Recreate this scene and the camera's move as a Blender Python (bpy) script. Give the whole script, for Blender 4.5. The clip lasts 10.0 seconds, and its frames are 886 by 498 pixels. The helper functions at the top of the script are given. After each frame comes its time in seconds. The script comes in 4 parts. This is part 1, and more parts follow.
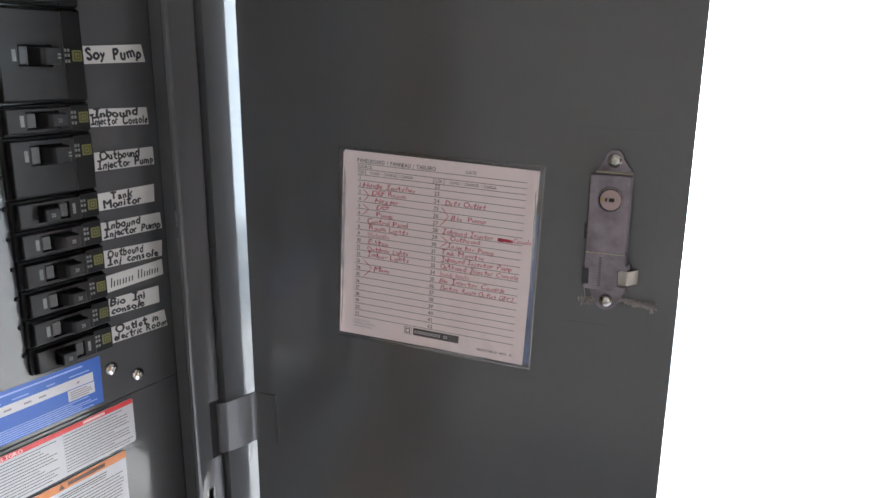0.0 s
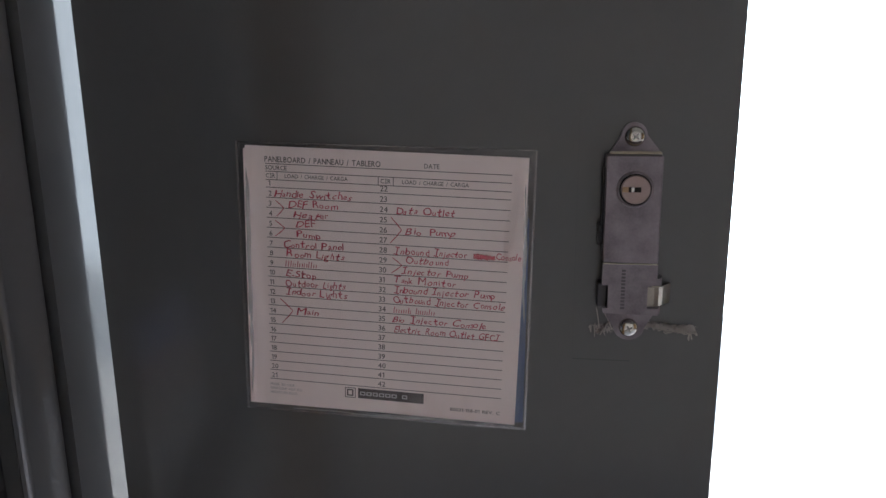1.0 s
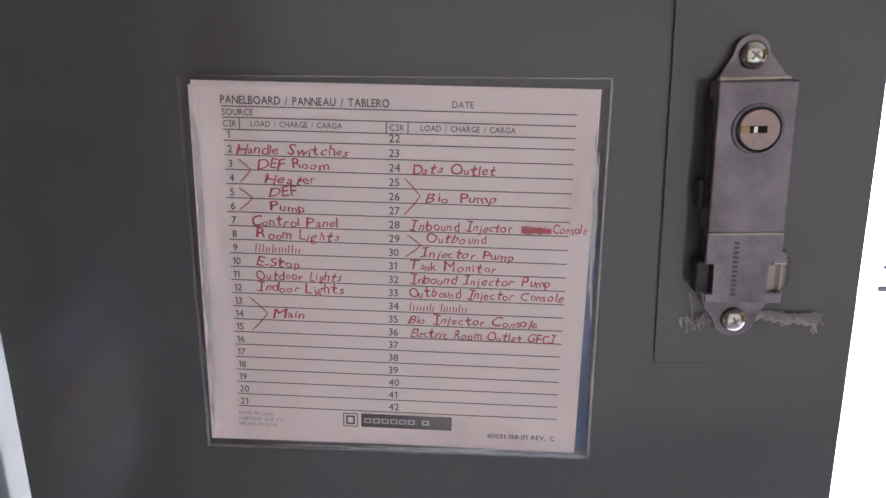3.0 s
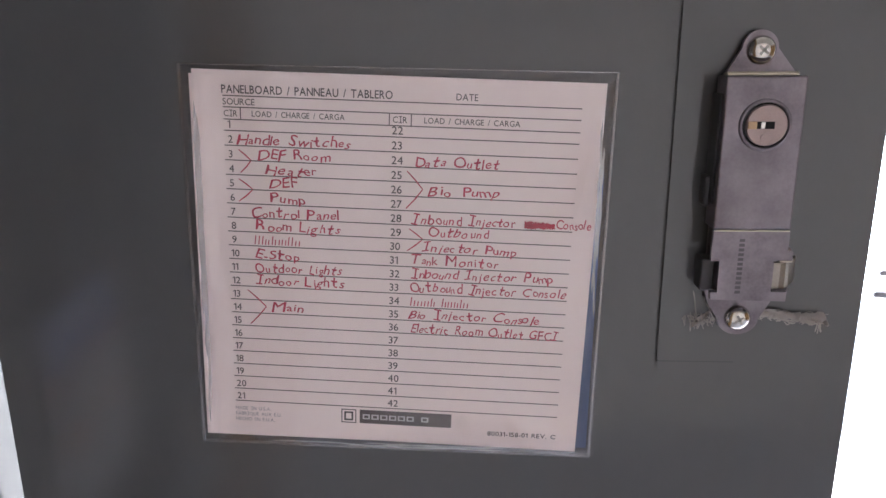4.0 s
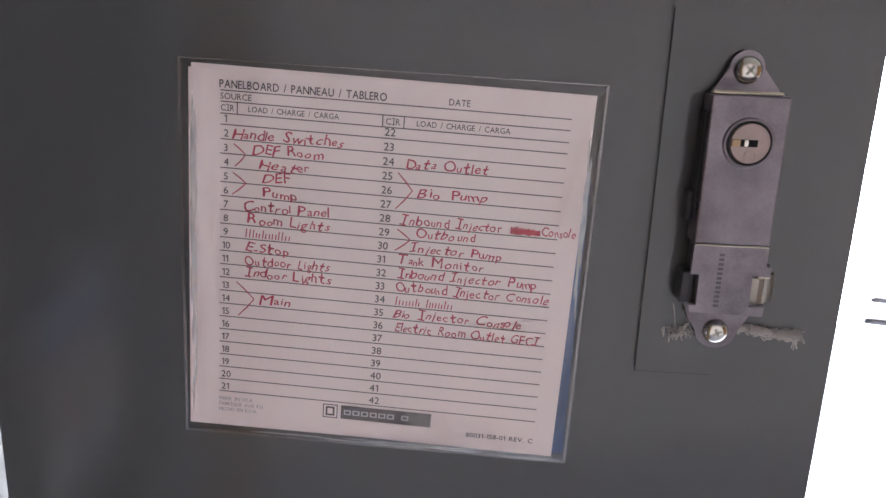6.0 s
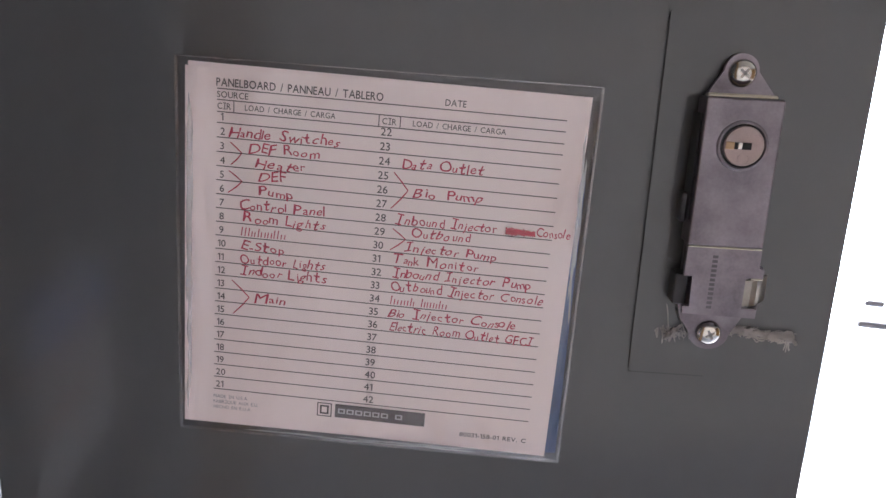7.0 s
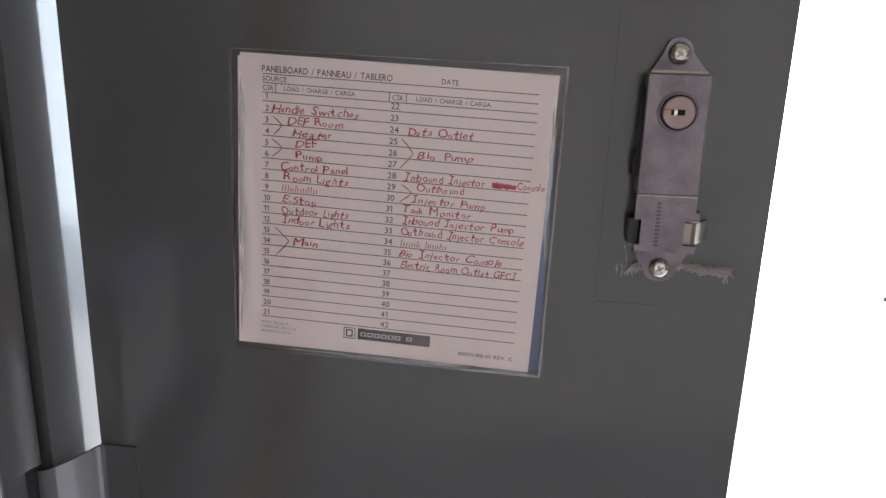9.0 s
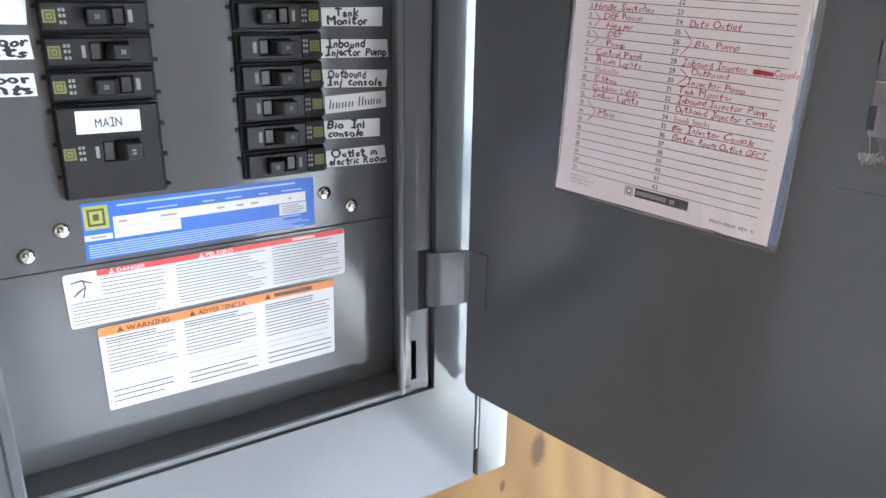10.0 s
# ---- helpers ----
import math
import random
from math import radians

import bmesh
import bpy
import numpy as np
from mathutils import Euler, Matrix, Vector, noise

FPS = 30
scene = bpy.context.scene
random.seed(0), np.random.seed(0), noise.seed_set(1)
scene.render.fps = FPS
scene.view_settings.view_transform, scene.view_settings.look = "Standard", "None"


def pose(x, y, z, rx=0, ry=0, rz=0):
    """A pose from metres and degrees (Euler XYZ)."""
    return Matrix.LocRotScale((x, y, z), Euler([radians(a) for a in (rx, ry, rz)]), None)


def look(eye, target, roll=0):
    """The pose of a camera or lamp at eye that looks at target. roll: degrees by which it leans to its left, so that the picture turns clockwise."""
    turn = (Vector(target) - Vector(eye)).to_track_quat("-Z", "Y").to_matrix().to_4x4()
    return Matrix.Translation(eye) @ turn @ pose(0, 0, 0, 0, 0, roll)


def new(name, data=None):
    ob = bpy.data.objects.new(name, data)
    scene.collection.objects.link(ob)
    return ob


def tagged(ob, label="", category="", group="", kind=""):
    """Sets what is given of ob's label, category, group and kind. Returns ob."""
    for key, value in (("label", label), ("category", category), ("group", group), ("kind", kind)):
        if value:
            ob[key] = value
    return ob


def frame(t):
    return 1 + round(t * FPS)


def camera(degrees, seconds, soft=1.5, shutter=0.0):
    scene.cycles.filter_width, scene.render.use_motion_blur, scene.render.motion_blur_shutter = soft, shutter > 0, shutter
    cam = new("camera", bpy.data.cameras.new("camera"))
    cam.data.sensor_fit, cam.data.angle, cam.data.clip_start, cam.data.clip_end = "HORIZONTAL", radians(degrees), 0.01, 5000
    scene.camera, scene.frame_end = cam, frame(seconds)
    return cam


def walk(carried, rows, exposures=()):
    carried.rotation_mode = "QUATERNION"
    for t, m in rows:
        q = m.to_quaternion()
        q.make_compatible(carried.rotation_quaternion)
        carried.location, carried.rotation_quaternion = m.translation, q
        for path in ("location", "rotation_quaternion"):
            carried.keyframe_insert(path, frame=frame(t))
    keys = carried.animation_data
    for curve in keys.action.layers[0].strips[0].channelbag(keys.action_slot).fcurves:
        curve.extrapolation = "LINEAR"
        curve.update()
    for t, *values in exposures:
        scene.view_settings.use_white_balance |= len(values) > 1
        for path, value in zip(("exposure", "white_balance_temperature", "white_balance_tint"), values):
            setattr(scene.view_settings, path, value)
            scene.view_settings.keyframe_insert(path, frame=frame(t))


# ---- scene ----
cam = camera(62.3, 10.0)
PATH = [
    (0, (0.327, -0.473, 1.556), (-0.309, 1.352, 1.041), 1.2),
    (0.5, (0.273, -0.4, 1.536), (-0.154, 1.504, 1.099), -0.5),
    (1, (0.239, -0.353, 1.519), (-0.047, 1.575, 1.071), -0.5),
    (1.5, (0.219, -0.326, 1.508), (0.053, 1.6, 0.998), 0.3),
    (2, (0.201, -0.291, 1.506), (0.027, 1.632, 0.987), -1.3),
    (2.5, (0.192, -0.263, 1.501), (0.064, 1.662, 0.976), -1.6),
    (4, (0.186, -0.256, 1.493), (0.088, 1.674, 0.976), -0.3),
    (4.5, (0.184, -0.258, 1.492), (0.093, 1.673, 0.98), 0.4),
    (5, (0.185, -0.261, 1.492), (0.094, 1.671, 0.983), 1.2),
    (5.5, (0.19, -0.261, 1.492), (0.093, 1.673, 0.993), 1.9),
    (7, (0.191, -0.262, 1.492), (0.107, 1.674, 0.999), 2.9),
    (7.5, (0.191, -0.264, 1.491), (0.114, 1.673, 0.999), 2.8),
    (8, (0.192, -0.264, 1.49), (0.101, 1.674, 1.004), 2.7),
    (8.5, (0.191, -0.265, 1.489), (0.103, 1.671, 0.996), 2.7),
    (9, (0.218, -0.327, 1.492), (-0.001, 1.591, 0.967), 1.8),
    (9.5, (0.294, -0.399, 1.484), (-0.413, 1.376, 0.892), 0.3),
    (10, (0.374, -0.382, 1.469), (-0.997, 0.918, 0.813), 0.9),
]
EXPOSURES = [(0, 2.06, 6450, 10), (0.5, 1.27, 6450, 11), (1, 1.22, 6450, 12), (1.5, 1.38, 6450, 13), (2.5, 2.04, 6380, 15), (4, 2.24, 6450, 16), (7, 2.19, 6450, 16), (8.5, 2.13, 6450, 16), (9, 2.05, 6530, 13), (9.5, 2.02, 6400, 12), (10, 2.67, 6050, 7)]
walk(cam, [(t, look(eye, target, roll)) for t, eye, target, roll in PATH], EXPOSURES)

# ---- world and light ----
# local frame of the panelboard: x along the wall, y into the wall, z up
TURN = 79.5
PANEL = pose(-0.00639, 0.00119, 0, 0, 0, TURN)

world = bpy.data.worlds.new("world")
scene.world = world
world.use_nodes = True
sky = world.node_tree.nodes.new("ShaderNodeTexSky")
sky.sky_type = "NISHITA"
sky.sun_disc = False
sky.sun_elevation, sky.sun_rotation = radians(60.6), radians(-3.5)
world.node_tree.links.new(sky.outputs[0], world.node_tree.nodes["Background"].inputs[0])
world.node_tree.nodes["Background"].inputs[1].default_value = 0.1

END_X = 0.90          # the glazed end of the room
BACK_Y = 0.150        # the plywood wall
FRONT_Y = -3.6
LEFT_X = -2.3
CEIL = 2.6

sun = bpy.data.lights.new("sun", "SUN")
sun.energy, sun.angle, sun.color = 5.0, radians(0.6), (1.0, 0.985, 0.97)
sun_ob = new("sun", sun)
sun_ob.matrix_world = PANEL @ look((3.4, 0.8, 6.2), (0, 0, 0))


# ---- materials ----
def material(name, color, rough=0.5, metal=0.0, spread=0.15, scale=40.0, bump=0.0, bump_scale=600.0, fine=0.06, spec=0.5, wear=0.0, per_object=0.0):
    """A surface with variation at two scales, fine relief and uneven gloss."""
    m = bpy.data.materials.new(name)
    m.use_nodes = True
    nt = m.node_tree
    n, l = nt.nodes, nt.links
    b = n["Principled BSDF"]
    co = n.new("ShaderNodeTexCoord")
    big = n.new("ShaderNodeTexNoise")
    big.inputs["Scale"].default_value, big.inputs["Detail"].default_value = scale, 4
    small = n.new("ShaderNodeTexNoise")
    small.inputs["Scale"].default_value, small.inputs["Detail"].default_value = scale * 14, 3
    l.new(co.outputs["Object"], big.inputs["Vector"])
    l.new(co.outputs["Object"], small.inputs["Vector"])
    add = n.new("ShaderNodeMath")
    add.operation = "MULTIPLY_ADD"
    l.new(small.outputs["Fac"], add.inputs[0])
    add.inputs[1].default_value = fine / max(spread, 0.001)
    l.new(big.outputs["Fac"], add.inputs[2])
    val = add.outputs[0]
    if per_object:
        info = n.new("ShaderNodeObjectInfo")
        pa = n.new("ShaderNodeMath")
        pa.operation = "MULTIPLY_ADD"
        l.new(info.outputs["Random"], pa.inputs[0])
        pa.inputs[1].default_value = per_object
        l.new(val, pa.inputs[2])
        val = pa.outputs[0]
    ramp = n.new("ShaderNodeMapRange")
    ramp.inputs["From Min"].default_value, ramp.inputs["From Max"].default_value = 0.3, 0.75 + fine / max(spread, 0.001) * 0.6
    ramp.inputs["To Min"].default_value, ramp.inputs["To Max"].default_value = 1 - spread, 1 + spread
    l.new(val, ramp.inputs["Value"])
    mul = n.new("ShaderNodeVectorMath")
    mul.operation = "SCALE"
    mul.inputs[0].default_value = color
    l.new(ramp.outputs[0], mul.inputs["Scale"])
    l.new(mul.outputs[0], b.inputs["Base Color"])
    rr = n.new("ShaderNodeMapRange")
    rr.inputs["To Min"].default_value, rr.inputs["To Max"].default_value = max(rough - 0.05, 0.02), min(rough + 0.06, 1)
    l.new(big.outputs["Fac"], rr.inputs["Value"])
    l.new(rr.outputs[0], b.inputs["Roughness"])
    b.inputs["Metallic"].default_value = metal
    b.inputs["Specular IOR Level"].default_value = spec
    if bump:
        tex = n.new("ShaderNodeTexNoise")
        tex.inputs["Scale"].default_value, tex.inputs["Detail"].default_value = bump_scale, 2
        l.new(co.outputs["Object"], tex.inputs["Vector"])
        bp = n.new("ShaderNodeBump")
        bp.inputs["Strength"].default_value, bp.inputs["Distance"].default_value = bump, 0.0004
        l.new(tex.outputs["Fac"], bp.inputs["Height"])
        l.new(bp.outputs[0], b.inputs["Normal"])
    return m


PAINT = material("gray_enamel", (0.0845, 0.0848, 0.0862), 0.11, spread=0.06, scale=9, bump=0.03, bump_scale=900, fine=0.02)
STEEL = material("zinc_plated_steel", (0.165, 0.143, 0.160), 0.36, metal=0.7, spread=0.5, scale=70, bump=0.12, bump_scale=900, fine=0.12)
LATCH = material("bright_zinc_latch", (0.25, 0.225, 0.20), 0.32, metal=0.85, spread=0.25, scale=140, fine=0.1)
# lighter steel that carries the lock's edge highlights in its colour
STEEL_EDGE = material("edge_highlight_steel", (0.46, 0.42, 0.33), 0.34, metal=0.9, spread=0.15, scale=120, fine=0.1)
# darker copy of the lock steel, the side's shade put into its colour
STEEL_DARK = material("shaded_steel_side", (0.06, 0.058, 0.062), 0.5, metal=0.6, spread=0.2, scale=90)
STAMP = material("stamped_steel", (0.075, 0.07, 0.075), 0.4, metal=0.7, spread=0.2, scale=200)
SCREW = material("bright_zinc_screw", (0.50, 0.48, 0.45), 0.17, metal=1.0, spread=0.25, scale=200, fine=0.1)
RECESS = material("screw_recess_shadowed_steel", (0.33, 0.31, 0.29), 0.4, metal=0.9)
PIN = material("tarnished_brass", (0.30, 0.20, 0.12), 0.4, metal=0.7, spread=0.2, scale=160)
BRASS = material("worn_nickel_plug", (0.27, 0.205, 0.195), 0.34, metal=0.6, spread=0.18, scale=160, fine=0.12)
# also stands in for shade in the hinge slots, keyway and plug gap
BLACK = material("black_phenolic_and_shade", (0.006, 0.0056, 0.0056), 0.5, spec=0.25, spread=0.25, scale=60, bump=0.1, bump_scale=900)
CASE = material("dark_brown_phenolic", (0.013, 0.0112, 0.011), 0.36, spec=0.25, spread=0.22, scale=45, bump=0.06, bump_scale=1200, fine=0.1, per_object=0.2)
SLIDE = material("worn_gray_brown_plastic", (0.034, 0.030, 0.028), 0.3, spec=0.4, spread=0.35, scale=160, fine=0.2)
HANDLE = material("black_toggle_plastic", (0.008, 0.007, 0.007), 0.42, spec=0.35, spread=0.2, scale=80)
WHITE_INK = material("white_molded_ink", (0.20, 0.20, 0.19), 0.6, spread=0.25, scale=400)
YELLOW = material("yellow_green_ink", (0.34, 0.33, 0.05), 0.5, spread=0.15, scale=300)
BADGE = material("dull_yellow_green_badge", (0.125, 0.122, 0.024), 0.5, spread=0.25, scale=300, per_object=0.5)
OLIVE = material("dark_olive_ink", (0.045, 0.045, 0.012), 0.5, spread=0.15, scale=300)
PAPER = material("white_card_stock", (0.855, 0.755, 0.73), 0.75, spread=0.035, scale=22, bump=0.08, bump_scale=700, fine=0.02)
TAPE = material("white_label_tape", (0.61, 0.59, 0.56), 0.5, spread=0.07, scale=60, fine=0.03)
VINYL = material("white_vinyl_sticker", (0.60, 0.59, 0.60), 0.32, spread=0.03, scale=30, fine=0.02)
PRINT = material("black_printing_ink", (0.072, 0.060, 0.062), 0.6, spread=0.2, scale=500)
PRINT_GRAY = material("gray_printing_ink", (0.24, 0.23, 0.26), 0.6, spread=0.15, scale=500)
PRINT_LIGHT = material("pale_printing_ink", (0.50, 0.48, 0.50), 0.6, spread=0.15, scale=500)
PEN = material("red_pen_ink", (0.47, 0.045, 0.09), 0.55, spread=0.35, scale=260, fine=0.15)
PEN_THICK = material("heavy_red_scribble", (0.46, 0.012, 0.045), 0.5, spread=0.3, scale=300)
MARKER = material("black_marker_ink", (0.012, 0.012, 0.014), 0.5, spread=0.3, scale=300)
BLUE = material("blue_label_ink", (0.020, 0.110, 0.47), 0.35, spread=0.06, scale=60, fine=0.03)
PALE_BLUE = material("pale_blue_print", (0.30, 0.42, 0.78), 0.4, spread=0.12, scale=400)
BLUE_SHEET = material("dull_blue_sheet", (0.052, 0.085, 0.18), 0.5, spread=0.1, scale=60)
RED = material("red_label_ink", (0.62, 0.03, 0.03), 0.35, spread=0.08, scale=60, fine=0.03)
PINK = material("white_on_red_print", (0.80, 0.55, 0.54), 0.4, spread=0.1, scale=400)
ORANGE = material("orange_label_ink", (0.62, 0.19, 0.03), 0.35, spread=0.08, scale=60, fine=0.04)
BROWN = material("dark_print_on_orange", (0.10, 0.04, 0.015), 0.5, spread=0.2, scale=400)
CONCRETE = material("gray_concrete", (0.39, 0.40, 0.44), 0.5, spread=0.2, scale=4, bump=0.5, bump_scale=60, fine=0.1)
WARM_BOARD = material("warm_painted_board", (0.46, 0.40, 0.355), 0.8, spread=0.06, scale=3, bump=0.2, bump_scale=120, fine=0.03)
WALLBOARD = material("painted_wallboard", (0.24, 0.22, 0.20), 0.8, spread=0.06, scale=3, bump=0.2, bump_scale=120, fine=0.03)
PALE_CONCRETE = material("pale_concrete", (0.76, 0.74, 0.71), 0.85, spread=0.1, scale=2, bump=0.3, bump_scale=40, fine=0.05)
ALU = material("gray_anodised_metal", (0.22, 0.22, 0.24), 0.4, metal=0.5, spread=0.1, scale=50)
# dark tone standing in for shade inside the box and below the lock plate
DARK = material("painted_shade_dark", (0.03, 0.03, 0.032), 0.7, spread=0.2, scale=20)


def clear(name, tint, rough, weight):
    """A thin clear sheet: mostly see-through, with a weak gloss."""
    m = bpy.data.materials.new(name)
    m.use_nodes = True
    nt = m.node_tree
    n, l = nt.nodes, nt.links
    n.remove(n["Principled BSDF"])
    tr = n.new("ShaderNodeBsdfTransparent")
    tr.inputs[0].default_value = (*tint, 1)
    gl = n.new("ShaderNodeBsdfGlossy")
    gl.inputs["Roughness"].default_value = rough
    co = n.new("ShaderNodeTexCoord")
    no = n.new("ShaderNodeTexNoise")
    no.inputs["Scale"].default_value = 45
    no.inputs["Detail"].default_value = 3
    l.new(co.outputs["Object"], no.inputs["Vector"])
    bp = n.new("ShaderNodeBump")
    bp.inputs["Strength"].default_value, bp.inputs["Distance"].default_value = 0.5, 0.0015
    l.new(no.outputs["Fac"], bp.inputs["Height"])
    l.new(bp.outputs[0], gl.inputs["Normal"])
    mx = n.new("ShaderNodeMixShader")
    mx.inputs[0].default_value = weight
    l.new(tr.outputs[0], mx.inputs[1])
    l.new(gl.outputs[0], mx.inputs[2])
    l.new(mx.outputs[0], n["Material Output"].inputs["Surface"])
    return m


FILM = clear("clear_vinyl_film", (0.97, 0.95, 0.955), 0.16, 0.075)
FILM_EDGE = clear("clear_vinyl_welded_edge", (0.92, 0.92, 0.93), 0.2, 0.12)
FILM_CREASE = clear("creased_vinyl", (0.97, 0.97, 0.98), 0.45, 0.30)
GLASS = clear("window_glass", (0.97, 0.98, 0.98), 0.02, 0.04)
GLUE = material("dried_clear_glue", (0.42, 0.37, 0.34), 0.3, spread=0.3, scale=250, bump=0.6, bump_scale=500, fine=0.15)
GLUE.node_tree.nodes["Principled BSDF"].inputs["Transmission Weight"].default_value = 0.3
GLUE.node_tree.nodes["Principled BSDF"].inputs["Alpha"].default_value = 0.5


def wood(name):
    """Pine plywood: flowing vertical grain, knots and blotches."""
    m = bpy.data.materials.new(name)
    m.use_nodes = True
    nt = m.node_tree
    n, l = nt.nodes, nt.links
    b = n["Principled BSDF"]
    co = n.new("ShaderNodeTexCoord")
    mp = n.new("ShaderNodeMapping")
    mp.inputs["Scale"].default_value = (7, 7, 1.6)
    l.new(co.outputs["Object"], mp.inputs["Vector"])
    warp = n.new("ShaderNodeTexNoise")
    warp.inputs["Scale"].default_value, warp.inputs["Detail"].default_value, warp.inputs["Distortion"].default_value = 1.2, 3, 0.6
    l.new(mp.outputs[0], warp.inputs["Vector"])
    grain = n.new("ShaderNodeTexWave")
    grain.wave_type, grain.rings_direction = "RINGS", "SPHERICAL"
    grain.inputs["Scale"].default_value, grain.inputs["Distortion"].default_value, grain.inputs["Detail"].default_value = 0.8, 7, 3
    grain.inputs["Detail Scale"].default_value = 0.9
    l.new(mp.outputs[0], grain.inputs["Vector"])
    ramp = n.new("ShaderNodeValToRGB")
    e = ramp.color_ramp.elements
    e[0].position, e[0].color = 0.25, (0.160, 0.088, 0.027, 1)
    e[1].position, e[1].color = 0.75, (0.100, 0.047, 0.013, 1)
    mixf = n.new("ShaderNodeMath")
    mixf.operation = "MULTIPLY_ADD"
    l.new(grain.outputs["Fac"], mixf.inputs[0])
    mixf.inputs[1].default_value = 0.28
    sub = n.new("ShaderNodeMath")
    sub.operation = "MULTIPLY"
    l.new(warp.outputs["Fac"], sub.inputs[0])
    sub.inputs[1].default_value = 0.85
    l.new(sub.outputs[0], mixf.inputs[2])
    l.new(mixf.outputs[0], ramp.inputs[0])
    out = ramp.outputs[0]
    # knots: where they grew in this board
    for kx, kz, w, h in KNOTS:
        mk = n.new("ShaderNodeMapping")
        mk.inputs["Location"].default_value = (-kx / w, 0, -kz / h)
        mk.inputs["Scale"].default_value = (1 / w, 0, 1 / h)
        l.new(co.outputs["Object"], mk.inputs["Vector"])
        dn = n.new("ShaderNodeVectorMath")
        dn.operation = "LENGTH"
        l.new(mk.outputs[0], dn.inputs[0])
        wob = n.new("ShaderNodeTexNoise")
        wob.inputs["Scale"].default_value = 60
        l.new(co.outputs["Object"], wob.inputs["Vector"])
        ad = n.new("ShaderNodeMath")
        ad.operation = "MULTIPLY_ADD"
        l.new(wob.outputs["Fac"], ad.inputs[0])
        ad.inputs[1].default_value = 0.7
        l.new(dn.outputs["Value"], ad.inputs[2])
        mr = n.new("ShaderNodeMapRange")
        mr.inputs["From Min"].default_value, mr.inputs["From Max"].default_value = 0.9, 1.6
        mr.inputs["To Min"].default_value, mr.inputs["To Max"].default_value = 0.85, 0.0
        l.new(ad.outputs[0], mr.inputs["Value"])
        mx = n.new("ShaderNodeMix")
        mx.data_type = "RGBA"
        l.new(mr.outputs[0], mx.inputs["Factor"])
        l.new(out, mx.inputs["A"])
        mx.inputs["B"].default_value = (0.042, 0.015, 0.005, 1)
        out = mx.outputs["Result"]
    l.new(out, b.inputs["Base Color"])
    b.inputs["Roughness"].default_value = 0.6
    b.inputs["Specular IOR Level"].default_value = 0.12
    bp = n.new("ShaderNodeBump")
    bp.inputs["Strength"].default_value, bp.inputs["Distance"].default_value = 0.25, 0.0006
    l.new(mixf.outputs[0], bp.inputs["Height"])
    l.new(bp.outputs[0], b.inputs["Normal"])
    return m


KNOTS = [(0.2255, 0.930, 0.012, 0.026), (0.1706, 0.897, 0.004, 0.009), (0.32, 1.10, 0.010, 0.02), (-0.35, 0.80, 0.012, 0.02)]
WOOD = wood("pine_plywood")


# ---- shape helpers ----
def part(name, bm, mat, parent=None, label="", smooth=False):
    """Link a bmesh as one mesh object, under a thing or a part where one is given."""
    me = bpy.data.meshes.new(name)
    bm.to_mesh(me)
    bm.free()
    me.materials.append(mat)
    if smooth:
        for p in me.polygons:
            p.use_smooth = True
        me.set_sharp_from_angle(angle=radians(38))
    ob = new(name, me)
    if parent:
        ob.parent = parent
    if label:
        ob["label"] = label
    if name in ("moulded_print", "rating_bars", "header_words", "pen_bars", "pen_writing", "printed_text", "small_print", "ruled_lines", "field_print", "pale_print", "stamped_bars", "maker_bars"):
        ob["kind"] = "stuff"
    return ob


def thing(name, m, label, category, group="", kind=""):
    ob = new(name)
    ob.empty_display_size = 0.02
    ob.matrix_world = m
    return tagged(ob, label, category, group, kind)


def box(bm, x0, x1, y0, y1, z0, z1, bevel=0.0, seg=1):
    made = bmesh.ops.create_cube(bm, size=1.0)["verts"]
    for v in made:
        v.co = Vector(((x0 + x1) / 2 + v.co.x * (x1 - x0), (y0 + y1) / 2 + v.co.y * (y1 - y0), (z0 + z1) / 2 + v.co.z * (z1 - z0)))
    if bevel:
        bmesh.ops.bevel(bm, geom=list({e for v in made for e in v.link_edges}), offset=bevel, segments=seg, affect="EDGES", profile=0.5)
    return bm


def quad(bm, pts, y):
    """A flat sheet face in the x-z plane at depth y."""
    return bm.faces.new([bm.verts.new((x, y, z)) for x, z in pts])


def sheet(corners, thick, radius=0.0, y=0.0, seg=4):
    """A thin plate with its front at y - thick and its back at y, from four corners (x, z), corners rounded."""
    bm = bmesh.new()
    outline = []
    k = len(corners)
    for i in range(k):
        p, a, b = Vector(corners[i]), Vector(corners[i - 1]), Vector(corners[(i + 1) % k])
        if radius:
            da, db = (a - p).normalized() * radius, (b - p).normalized() * radius
            for s in range(seg + 1):
                t = s / seg
                outline.append((p + da) * (1 - t) ** 2 + 2 * p * t * (1 - t) + (p + db) * t ** 2)
        else:
            outline.append(p)
    front = [bm.verts.new((q.x, y - thick, q.y)) for q in outline]
    back = [bm.verts.new((q.x, y, q.y)) for q in outline]
    bm.faces.new(front)
    bm.faces.new(back[::-1])
    for i in range(len(front)):
        j = (i + 1) % len(front)
        bm.faces.new((front[j], front[i], back[i], back[j]))
    bmesh.ops.recalc_face_normals(bm, faces=bm.faces)
    return bm


